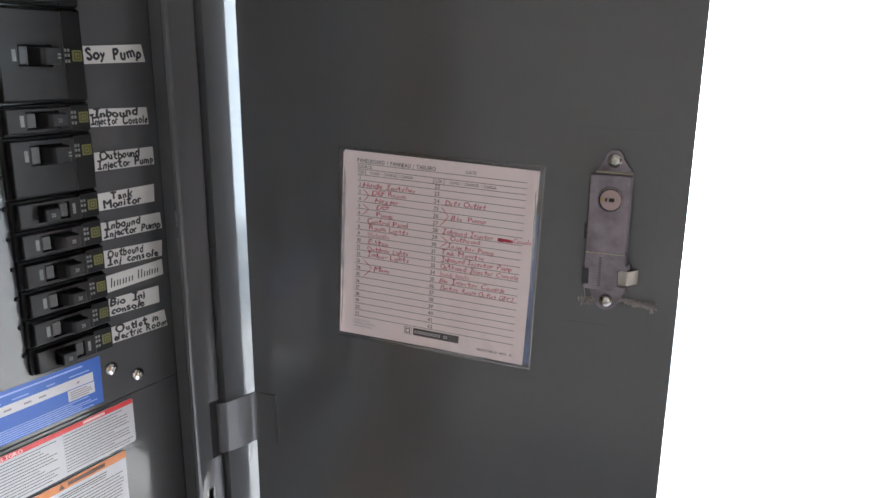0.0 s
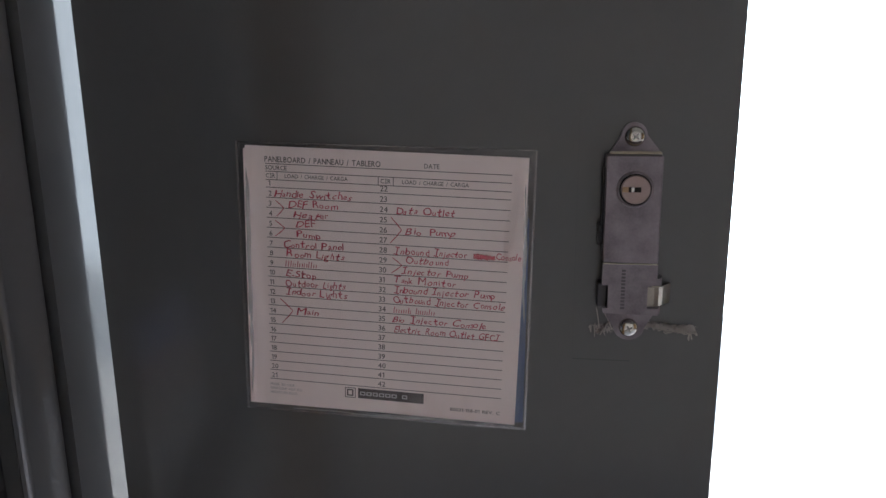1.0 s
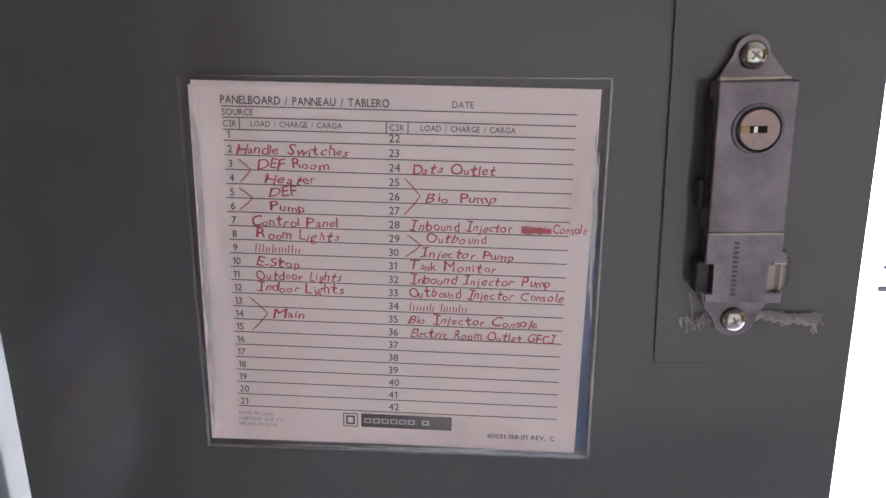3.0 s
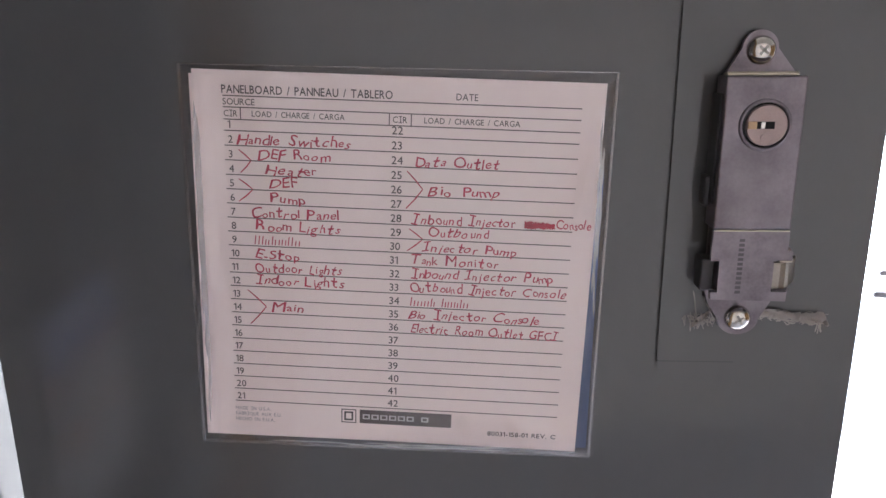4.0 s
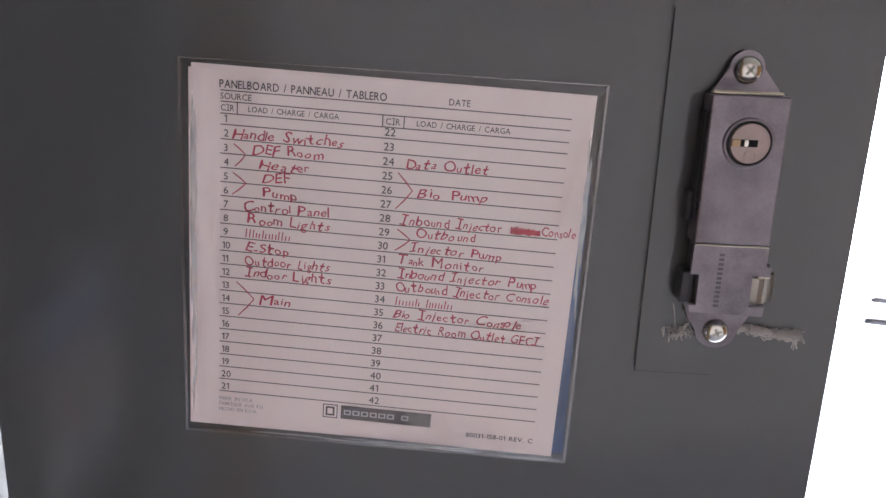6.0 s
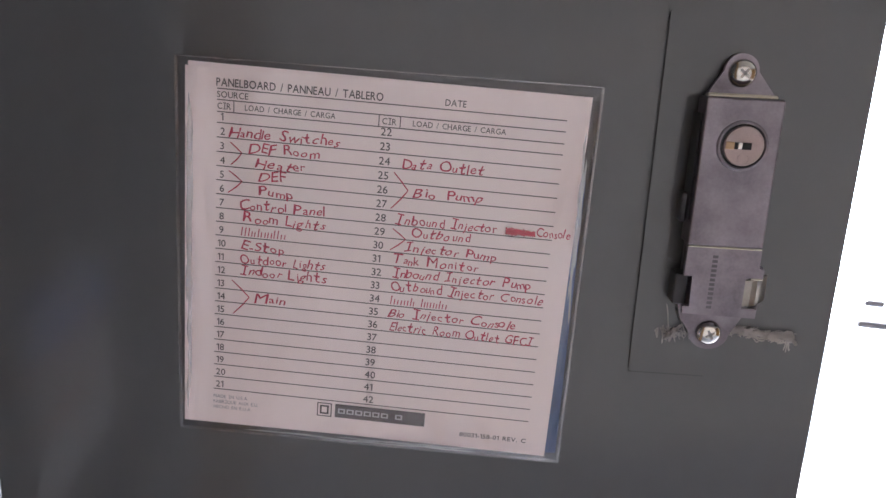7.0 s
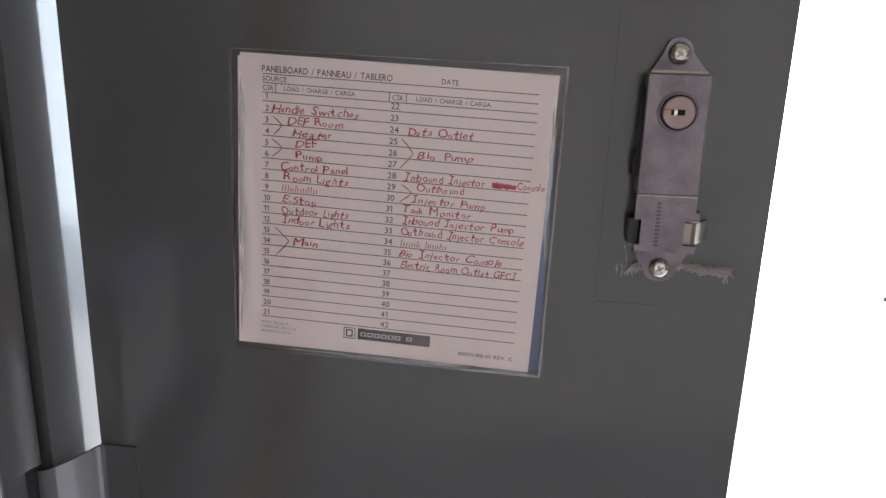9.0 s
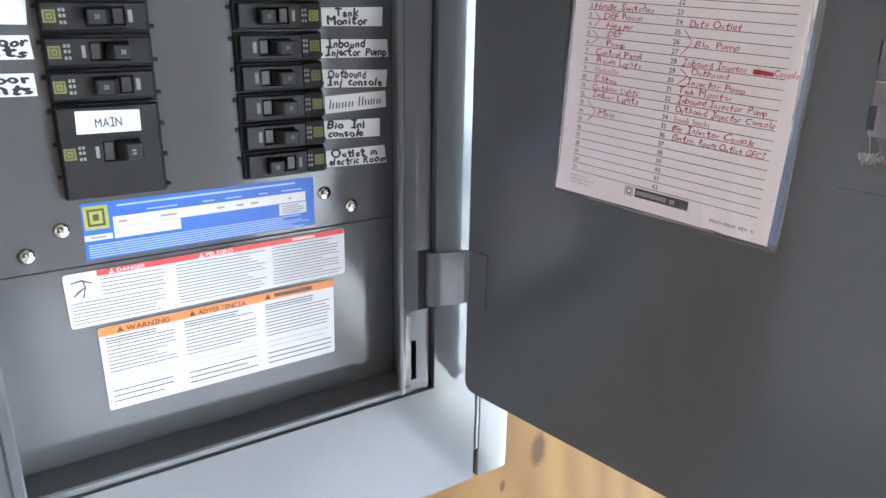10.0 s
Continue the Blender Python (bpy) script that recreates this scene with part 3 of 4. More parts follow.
# spring pieces, plus a thin dark sheet that shades the case's left side
bm = bmesh.new()
box(bm, 0.2630, 0.2637, -0.0125, -0.0040, 1.4440, 1.4800, 0.0003)
box(bm, 0.2622, 0.2668, -0.0105, -0.0030, 1.4130, 1.4245, 0.0005)
box(bm, 0.2614, 0.2634, -0.0095, -0.0030, 1.4425, 1.4530, 0.0006)
part("side_spring", bm, STEEL_DARK, lock, "dark steel spring and a sheet painting shade on the lock's side")
# latch bolt: a bent hook on the far side
bm = bmesh.new()
profile(bm, [(0.2850, -0.0116), (0.2884, -0.0116), (0.2906, -0.0108), (0.2926, -0.0086), (0.2970, -0.0026)], 1.4142, 1.4236, 0.0011)
part("latch_bolt", bm, LATCH, lock, "bent zinc-plated latch hook")
bm = bmesh.new()
profile(bm, [(0.2895, -0.0128), (0.2912, -0.0120), (0.2916, -0.0090), (0.2916, -0.0050)], 1.4108, 1.4142, 0.0010)
profile(bm, [(0.2895, -0.0128), (0.2914, -0.0120), (0.2918, -0.0090), (0.2918, -0.0050)], 1.4252, 1.4284, 0.0010)
part("latch_guide", bm, STEEL, lock, "bent steel tabs that guide the latch hook")
part("latch_edge", box(bmesh.new(), 0.2866, 0.2908, -0.0150, -0.0144, 1.4247, 1.4252, 0.0002), STEEL_EDGE, lock)
# cylinder
CX, CZ = 0.2769, 1.4702
part("cylinder_ring", lathe(bmesh.new(), [(0.0084, 0.0), (0.0083, -0.0005), (0.0079, -0.0008), (0.0074, -0.0008), (0.0072, -0.0001), (0.0072, 0.0002)], CX, CZ, -0.0150, 32), STEEL, lock, smooth=True)
bm = lathe(bmesh.new(), [(0.0066, 0.0), (0.0066, -0.0006), (0.0063, -0.0010), (0.0, -0.0010)], CX + 0.0003, CZ, -0.0150, 32)
# black disc gives the gap round the plug its shade
part("plug_gap_shade", lathe(bmesh.new(), [(0.0072, 0.0), (0.0072, -0.0002), (0.0, -0.0002)], CX, CZ, -0.0150, 32), BLACK, lock)
plug = part("cylinder_plug", bm, BRASS, lock, "worn nickel lock plug", smooth=False)
# black block laid on the plug for the dark of the key slot
part("keyway_shade", box(bmesh.new(), CX - 0.0036, CX + 0.0026, -0.01635, -0.0158, CZ - 0.0011, CZ + 0.0012, 0.0001), BLACK, lock)
part("brass_pin", box(bmesh.new(), CX - 0.0058, CX - 0.0028, -0.0164, -0.0159, CZ - 0.0012, CZ + 0.0013, 0.0002), PIN, lock, "tarnished brass pin")
part("key_wafer", box(bmesh.new(), CX - 0.0020, CX - 0.0002, -0.0166, -0.0160, CZ - 0.0011, CZ + 0.0013, 0.0003), SCREW, lock)
part("stamped_mark", lathe(bmesh.new(), [(0.0020, 0.0), (0.0020, -0.0002), (0.0016, -0.0002), (0.0016, 0.0)], CX + 0.0006, CZ - 0.0042, -0.0160, 20), BRASS, lock)
screw(lock, 0.2768, -0.0052, 1.4934, 0.0046, 0.9)
screw(lock, 0.2780, -0.0052, 1.4014, 0.0045, 0.5)
# stamped characters too worn to read
bm = bmesh.new()
for i in range(12):
    z = 1.4135 + i * 0.00165
    bar(bm, 0.2728, 0.2746, z, z + 0.0010, -0.01468)
part("stamped_bars", bm, STAMP, lock)

# dried glue strands under the lock
glue = thing("glue_strand", pose(0, 0, 0), "dried clear glue smeared in strands beneath the lock", "glue")
rnd = random.Random(11)


def strand(name, pts, r, seed):
    rr = random.Random(seed)
    bm = bmesh.new()
    rings = []
    for i, (x, y, z) in enumerate(pts):
        k = r * (0.35 if i in (0, len(pts) - 1) else rr.uniform(0.7, 1.25))
        rings.append([bm.verts.new((x + rr.uniform(-0.3, 0.3) * k, y + 0.6 * k * math.sin(2 * math.pi * j / 8), z + k * rr.uniform(0.75, 1.2) * math.cos(2 * math.pi * j / 8))) for j in range(8)])
    for a, b in zip(rings, rings[1:]):
        for j in range(8):
            bm.faces.new((a[j], a[(j + 1) % 8], b[(j + 1) % 8], b[j]))
    bm.faces.new(rings[0][::-1])
    bm.faces.new(rings[-1])
    bmesh.ops.recalc_face_normals(bm, faces=bm.faces)
    return part(name, bm, GLUE, glue, smooth=True)


def along(x0, z0, x1, z1, n, wob, y=-0.003):
    return [(x0 + (x1 - x0) * i / n, y - rnd.uniform(0, 0.001), z0 + (z1 - z0) * i / n + rnd.uniform(-wob, wob)) for i in range(n + 1)]


strand("strand", along(0.2850, 1.4026, 0.3095, 1.4008, 18, 0.0004), 0.0017, 1)
strand("strand", along(0.3080, 1.4018, 0.3108, 1.3982, 5, 0.0004), 0.0010, 3)
strand("strand", along(0.2630, 1.3975, 0.2690, 1.4030, 6, 0.0005), 0.0013, 5)
# fine pulled fibres
bm = bmesh.new()
rf = random.Random(31)


def fibre(x0, z0, x1, z1, sag):
    n = 7
    ph = rf.uniform(0, 6.28)
    pts = [(x0 + (x1 - x0) * i / n, z0 + (z1 - z0) * i / n + sag * math.sin(ph + i * 1.1)) for i in range(n + 1)]
    ribbon(bm, pts, rf.uniform(0.00018, 0.0005), -0.0024 - rf.uniform(0, 0.0028), 0.4)


for k in range(70):
    x0 = rf.uniform(0.2840, 0.3045)
    x1 = min(x0 + rf.uniform(0.002, 0.008), 0.3108)
    zz = 1.4030 - (x0 - 0.2825) * 0.10
    fibre(x0, zz + rf.uniform(-0.0026, 0.0016), x1, zz + rf.uniform(-0.0030, 0.0014), 0.0005)
for k in range(34):
    x0 = rf.uniform(0.2600, 0.2700)
    fibre(x0, 1.3990 + rf.uniform(-0.0025, 0.0030), x0 + rf.uniform(-0.004, 0.005), 1.3990 + rf.uniform(-0.003, 0.003), 0.0006)
for k in range(3):
    x0 = rf.uniform(0.2622, 0.2660)
    fibre(x0, 1.4110, x0 + rf.uniform(0.000, 0.005), 1.3995, 0.0005)
for k in range(5):
    x0 = rf.uniform(0.3060, 0.3080)
    fibre(x0, 1.3998, x0 + rf.uniform(-0.001, 0.002), 1.3955, 0.0005)
tagged(part("fibre_tangle", bm, GLUE, glue, "fine pulled glue fibres"), kind="stuff")

# ---- directory card in its clear pouch ----
CARD = pose(0.1550, 0, 1.4163, 0, 2.25, 0)
card = thing("directory_card", CARD, "white printed circuit directory card filled in with red pen", "card")
W2, H2 = 0.0712, 0.0693
rc = random.Random(3)
bm = bmesh.new()
NX, NZ = 28, 28
grid = [[None] * (NZ + 1) for _ in range(NX + 1)]
for i in range(NX + 1):
    for j in range(NZ + 1):
        a, c = i / NX * 2 - 1, j / NZ * 2 - 1
        grid[i][j] = bm.verts.new((a * W2, -0.0010, c * H2))
for i in range(NX):
    for j in range(NZ):
        bm.faces.new((grid[i][j], grid[i + 1][j], grid[i + 1][j + 1], grid[i][j + 1]))
res = bmesh.ops.extrude_face_region(bm, geom=list(bm.faces))
for v in res["geom"]:
    if isinstance(v, bmesh.types.BMVert):
        v.co.y += 0.0004
bmesh.ops.recalc_face_normals(bm, faces=bm.faces)
part("paper", bm, PAPER, card)
part("under_sheet", sheet([(-W2 - 0.0012, -H2 - 0.001), (W2 - 0.002, -H2 + 0.0006), (W2 - 0.002, H2 - 0.0016), (-W2 - 0.0012, H2 - 0.0016)], 0.0003, 0, -0.0003), PAPER, card, "second sheet showing behind the card")
CY = -0.00115
PITCH, ROW1 = 0.00519, 0.0486
LX0, LX1 = -0.0606, 0.0634


def row_z(r):
    return ROW1 - (r - 1) * PITCH


# ruled lines
bm = bmesh.new()
for z in [0.0606, 0.0567, 0.0525] + [row_z(r) for r in range(1, 22)]:
    bar(bm, LX0, LX1, z - 0.00018, z + 0.00018, CY)
for x in (-0.0545, -0.0024, 0.0052):
    bar(bm, x - 0.00018, x + 0.00018, 0.0527, 0.0565, CY)
part("ruled_lines", bm, PRINT, card)

# printed words and numbers
bm = bmesh.new()
write(bm, "PANELBOARD / PANNEAU / TABLERO", -0.0609, 0.0615, 0.0028, CY, 0.0595, 0.012)
write(bm, "DATE", 0.0205, 0.0619, 0.0023, CY, 0.0074, 0.006)
write(bm, "SOURCE", -0.0606, 0.05755, 0.0022, CY, 0.0112, 0.006)
for x, ww in ((-0.0604, 0.0048), (-0.0012, 0.0050)):
    write(bm, "CIR", x, 0.0535, 0.0022, CY, ww, 0.006)
write(bm, "LOAD / CHARGE / CARGA", -0.0505, 0.0537, 0.0020, CY, 0.0325, 0.006)
write(bm, "LOAD / CHARGE / CARGA", 0.0097, 0.0537, 0.0020, CY, 0.0330, 0.006)
for r in range(1, 22):
    write(bm, str(r), -0.0597 if r > 9 else -0.0592, row_z(r) + 0.0009, 0.0026, CY, weight=0.006, gap=0.09)
    write(bm, str(r + 21), -0.0014, row_z(r) + 0.0009, 0.0028, CY, weight=0.006, gap=0.09)
write(bm, "80031-158-01 REV. C", 0.0373, -0.0644, 0.0018, CY, 0.0260, 0.010)
part("printed_text", bm, PRINT, card)
bm = bmesh.new()
for i, s in enumerate(("MADE IN U.S.A.", "FABRIQUE AUX E.U.", "HECHO EN E.U.A.")):
    write(bm, s, -0.0606, -0.0590 - i * 0.0023, 0.0014, CY, (0.0138, 0.0178, 0.0152)[i], 0.0)
part("small_print", bm, PRINT_GRAY, card)
# maker's mark as plain shapes
bm = bmesh.new()
bar(bm, -0.0122, 0.0232, -0.0621, -0.0564, CY)
for k in ((0.0, 0.0058, 0.0, 0.0058, 0.0004), (0.0011, 0.0046, 0.0010, 0.0048, 0.0007)):
    a0, a1, c0, c1, w = k
    a0, a1, c0, c1 = a0 - 0.0193, a1 - 0.0193, c0 - 0.0622, c1 - 0.0622
    for x0, x1, z0, z1 in ((a0, a1, c0, c0 + w), (a0, a1, c1 - w, c1), (a0, a0 + w, c0 + w, c1 - w), (a1 - w, a1, c0 + w, c1 - w)):
        bar(bm, x0, x1, z0, z1, CY)
part("maker_block", bm, PRINT, card, "black printed block with a small square mark")
bm = bmesh.new()
for i in range(7):
    x0 = -0.0110 + i * 0.0034 + (0.0022 if i == 6 else 0)
    for a0, a1, c0, c1 in ((0, 0.0028, 0, 0.0005), (0, 0.0028, 0.0016, 0.0021), (0, 0.0006, 0.0005, 0.0016), (0.0022, 0.0028, 0.0005, 0.0016)):
        bar(bm, x0 + a0, x0 + a1, -0.0603 + c0, -0.0603 + c1, CY - 0.0001)
part("maker_bars", bm, PRINT_LIGHT, card)


def cx(px, r):
    """A place across the card from its mark along row r."""
    yy = 252 + (r - 2) * 23.6
    return LX0 + (px - (404 + (yy - 162) * 0.039)) / (630 - (yy - 162) * 0.119) * (LX1 - LX0)


# red pen entries
rh = random.Random(21)
bm = bmesh.new()
ENTRIES = ((2, "Handle Switches", 430, 628), (3, "DEF Room", 468, 595), (4, "Heater", 480, 570), (5, "DEF", 488, 536), (6, "Pump", 489, 552), (7, "Control Panel", 454, 610), (8, "Room Lights", 463, 611), (10, "E-Stop", 462, 540), (11, "Outdoor Lights", 460, 613), (12, "Indoor Lights", 463, 617), (14, "Main", 490, 548),
           (3, "Data Outlet", 744, 888), (5, "Bio Pump", 767, 890), (7, "Inbound Injector", 738, 918), (7, "Console", 988, 1048), (8, "Outbound", 765, 872), (9, "Injector Pump", 757, 921), (10, "Tank Monitor", 735, 887), (11, "Inbound Injector Pump", 736, 982), (12, "Outbound Injector Console", 733, 1006), (14, "Bio Injector Console", 733, 957), (15, "Electric Room Outlet GFCI", 736, 991))
for r, s, a, b in ENTRIES:
    x0, x1 = cx(a, r), cx(b, r)
    write(bm, s, x0, row_z(r) + rh.uniform(0.0004, 0.0012), 0.0031, CY, x1 - x0, 0.014, shake=1.0, slant=0.16, gap=0.14, rnd=rh, drift=rh.uniform(-0.02, 0.01))
# braces that join rows
for r0, r1, a, b, tip in ((3, 4, 433, 436, 455), (5, 6, 433, 433, 458), (13, 15, 448, 453, 481), (4, 6, 730, 728, 757), (8, 9, 733, 730, 757)):
    top, bot = row_z(r0) + 0.0038, row_z(r1) + 0.0008
    mid = (top + bot) / 2 + 0.0004
    xa, xb, xt = cx(a, r0), cx(b, r1), cx(tip, (r0 + r1) / 2)
    ribbon(bm, [(xa, top), ((xa + xt) / 2 + 0.0002, (top + mid) / 2), (xt, mid)], 0.00052, CY, 0.7)
    ribbon(bm, [(xt, mid), ((xb + xt) / 2 + 0.0003, (bot + mid) / 2), (xb, bot)], 0.00052, CY, 0.7)
part("pen_writing", bm, PEN, card, "red handwritten circuit names")
# product names stay plain strokes
bm = bmesh.new()
for r, spans in ((9, ((460, 541),)), (13, ((735, 782), (790, 837)))):
    for a, b in spans:
        x0, x1 = cx(a, r), cx(b, r)
        ticks(bm, x0, x1, row_z(r) + 0.0006, 0.0034, 0.0004, CY, rh)
part("pen_bars", bm, PEN, card)
bm = bmesh.new()
x0, x1, zz = cx(935, 7), cx(986, 7), row_z(7) + 0.0020
for k in range(6):
    pts = [(x0 + (x1 - x0) * (i / 14) + rh.uniform(-0.0003, 0.0003), zz + 0.0013 * math.sin(i * 2.1 + k) * (1 - 0.3 * i / 14) - 0.0004 * i / 14 + rh.uniform(-0.0003, 0.0003)) for i in range(15)]
    ribbon(bm, pts, 0.0008, CY - 0.00004 * k, 0.6)
part("crossed_out_word", bm, PEN_THICK, card, "word scribbled out in heavy red")

part("blue_backing", sheet([(W2 - 0.004, -H2 + 0.001), (W2 + 0.0042, -H2 + 0.0016), (W2 + 0.0016, H2 - 0.030), (W2 - 0.004, H2 - 0.022)], 0.0002, 0, -0.0001), BLUE_SHEET, card, "blue backing sheet showing at the card's edge")
pouch = thing("card_pouch", pose(0.1554, 0, 1.4160, 0, 1.4, 0), "clear vinyl pouch stuck to the door, holding the directory card", "card holder")
PW, PH = 0.0753, 0.0722
bm = bmesh.new()
grid = []
N = 90
for i in range(N + 1):
    grid.append([])
    for j in range(N + 1):
        a, c = i / N * 2 - 1, j / N * 2 - 1
        rim = max(abs(a), abs(c))
        h = -0.0022 - 0.0006 * noise.noise((a * 2.3, c * 2.3, 4.0)) - 0.0004 * noise.noise((a * 6, c * 6, 7.0))
        # folds along the sides and wrinkles where the sheets inside stop
        h -= 0.0011 * math.exp(-((a + 0.90 + 0.02 * math.sin(c * 4)) / 0.030) ** 2) * (0.6 + 0.4 * math.sin(c * 5 + 1))
        h -= 0.0014 * math.exp(-((a - 0.90 + 0.03 * math.sin(c * 6)) / 0.040) ** 2 - ((c - 0.50) / 0.30) ** 2)
        h -= 0.0010 * math.exp(-((a - 0.55) / 0.35) ** 2 - ((c + 0.86) / 0.10) ** 2) * (1 + math.sin(a * 26 + c * 11))
        k = min(1.0, (1 - rim) / 0.05)
        grid[i].append(bm.verts.new((a * PW, -0.0006 + (h + 0.0006) * k, c * PH)))
for i in range(N):
    for j in range(N):
        bm.faces.new((grid[i][j], grid[i + 1][j], grid[i + 1][j + 1], grid[i][j + 1]))
film = part("film", bm, FILM, pouch, smooth=True)
film.visible_shadow = False
bm = bmesh.new()
for x0, x1, z0, z1 in ((-PW, PW, -PH - 0.0004, -PH + 0.0010), (-PW - 0.0004, -PW + 0.0009, -PH, PH), (PW - 0.0009, PW + 0.0004, -PH, PH), (-PW, PW, PH - 0.0002, PH + 0.0001)):
    box(bm, x0, x1, -0.0016, -0.0004, z0, z1, 0.0003)
edge = part("welded_edge", bm, FILM_EDGE, pouch)
edge.visible_shadow = False
rk = random.Random(17)
for x0, z0, x1, z1, w, n in ((-0.0712, -0.066, -0.0690, 0.064, 0.0011, 3), (-0.060, -0.0700, 0.066, -0.0688, 0.0007, 3), (0.0720, -0.020, 0.0712, 0.060, 0.0008, 4)):
    bm = bmesh.new()
    for k in range(n):
        a, c = rk.uniform(0, 0.45), rk.uniform(0.6, 1.0)
        pts = []
        for i in range(15):
            t = a + (c - a) * i / 14
            e = 0.0006 * math.sin(t * 9 + k * 2 + w * 9000) + rk.uniform(-0.00015, 0.00015)
            pts.append((x0 + (x1 - x0) * t + (e if abs(x1 - x0) < 0.01 else 0), z0 + (z1 - z0) * t + (e if abs(x1 - x0) >= 0.01 else 0)))
        ribbon(bm, pts, w * rk.uniform(0.5, 1.2), -0.0034 - 0.00004 * k, 0.1)
    crease = tagged(part("crease", bm, FILM_CREASE, pouch, "shiny crease in the film"), kind="stuff")
    crease.visible_shadow = False

# ---- circuit breakers ----
PT = 0.01905
BASE = 1.3500


def breaker(side, first, poles, on, label, print_big=False):
    """One moulded-case breaker; first: its lowest pole's place from the bottom; side: +1 right column, -1 left column."""
    inner = -0.1603 if side > 0 else -0.2092
    h = PT * poles
    ob = thing("circuit_breaker", PANEL @ Matrix.Translation((inner, DEAD, BASE + first * PT)), label, "circuit breaker", "breakers in the panelboard")

    def b(bm, a0, a1, y0, y1, z0, z1, bevel=0.0, seg=1):
        x0, x1 = sorted((a0 * side, a1 * side))
        return box(bm, x0, x1, y0, y1, z0, z1, bevel, seg)

    bm = bmesh.new()
    b(bm, 0.0004, 0.0582, -0.0035, 0.004, 0.0003, h - 0.0003, 0.0005)
    b(bm, 0.0440, 0.0580, -0.0062, -0.0030, 0.0012, h - 0.0012, 0.0007)
    for k in range(poles):
        b(bm, 0.0020, 0.0440, -0.0056, -0.0030, k * PT + 0.0006, k * PT + 0.0022, 0.0004)
    part("base", bm, BLACK, ob)
    bm = bmesh.new()
    e0, e1 = (0.0022, h - 0.0022)
    hz = h / 2 if poles != 2 else h * 0.70
    hh = 0.0048 if poles == 1 else 0.0058
    # raised face with a window for the toggle
    s0, s1 = 0.0140, 0.0352
    fx = 0.0432 if side > 0 else 0.0572
    top = -0.00655 if side > 0 else -0.00915
    rings = []
    for yy, w in ((-0.0030, 0.0), (-0.0082, 0.0), (-0.0088, 0.0005)):
        rings.append([bm.verts.new((q * side, yy, zq)) for q, zq in ((0.0025 + w, e0 + w), (fx - w, e0 + w), (fx - w, e1 - w), (0.0025 + w, e1 - w))])
    for yy in (-0.0088, -0.0030):
        rings.append([bm.verts.new((q * side, yy, zq)) for q, zq in ((s0, hz - hh - 0.0006), (s1, hz - hh - 0.0006), (s1, hz + hh + 0.0006), (s0, hz + hh + 0.0006))])
    for p, q in zip(rings, rings[1:]):
        for i in range(4):
            bm.faces.new((p[i], p[(i + 1) % 4], q[(i + 1) % 4], q[i]))
    bmesh.ops.recalc_face_normals(bm, faces=bm.faces)
    part("face", bm, CASE, ob)
    a0, a1 = (0.0225, 0.0342) if on else (0.0150, 0.0262)
    tip = 0.0018 if on else -0.0018
    bm = bmesh.new()
    vs = []
    for yy, grow, sh in ((-0.0040, 0.0012, 0), (-0.0095, 0.0006, 0), (-0.0150, 0.0, tip * 0.7), (-0.0172, -0.0011, tip)):
        ring = [bm.verts.new(((a + g * grow + sh) * side, yy, hz + s * (hh - 0.0006 + grow * 0.3))) for a, g, s in ((a0, -1, -1), (a1, 1, -1), (a1, 1, 1), (a0, -1, 1))]
        vs.append(ring)
    for p, q in zip(vs, vs[1:]):
        for i in range(4):
            bm.faces.new((p[i], p[(i + 1) % 4], q[(i + 1) % 4], q[i]))
    bm.faces.new(vs[-1])
    bmesh.ops.bevel(bm, geom=[e for e in bm.edges], offset=0.0005, segments=1, affect="EDGES")
    bmesh.ops.recalc_face_normals(bm, faces=bm.faces)
    toggle = part("toggle", bm, HANDLE, ob, "black toggle handle")
    bm = bmesh.new()
    tx = (a1 - 0.0030 + tip if on else a0 + 0.0052 + tip)
    if poles == 1:
        write(bm, "20", ((a0 + a1) / 2 + tip) * side - 0.0013, hz - 0.0012, 0.0024, -0.01735, 0.0026, 0.02)
    else:
        for dz in (-0.0016, 0.0004):
            bar(bm, *sorted((tx * side, (tx + 0.0022) * side)), hz + dz, hz + dz + 0.0011, -0.01735)
    part("rating_bars", bm, WHITE_INK, toggle)
    w0, w1 = (0.0148, 0.0205) if on else (0.0290, 0.0345)
    part("slide", b(bmesh.new(), w0, w1, -0.0078, -0.0034, hz - hh + 0.0004, hz + hh - 0.0004, 0.0004), SLIDE, ob, "gray-brown slide beside the toggle")
    # moulded marks on the face
    bm = bmesh.new()
    for q0, q1 in ((0.0102, 0.0126),) if on else ((0.0372, 0.0392),):
        bar(bm, *sorted((q0 * side, q1 * side)), hz - 0.0034, hz + 0.0034, -0.00885)
    for q in (0.0448, 0.0468):
        for dz in (-0.0042, -0.0006, 0.0024):
            bar(bm, *sorted((q * side, (q + 0.0014) * side)), hz + dz, hz + dz + 0.0018, top + 0.0003)
    part("moulded_print", bm, WHITE_INK, ob)
    bm = bmesh.new()
    b(bm, 0.0498, 0.0562, top, top + 0.0006, hz - 0.0034, hz + 0.0034)
    badge = part("badge", bm, BADGE, ob, "small yellow-green square badge")
    bm = bmesh.new()
    for i0, i1, k0, k1 in ((0.0507, 0.0553, -0.0025, -0.0017), (0.0507, 0.0553, 0.0017, 0.0025), (0.0507, 0.0515, -0.0017, 0.0017), (0.0545, 0.0553, -0.0017, 0.0017), (0.0523, 0.0537, -0.0007, 0.0007)):
        bar(bm, *sorted((i0 * side, i1 * side)), hz + k0, hz + k1, top - 0.0001)
    part("badge_mark", bm, OLIVE, badge)
    # retaining nubs at the plate's cut edge
    for k in range(poles):
        zc = k * PT
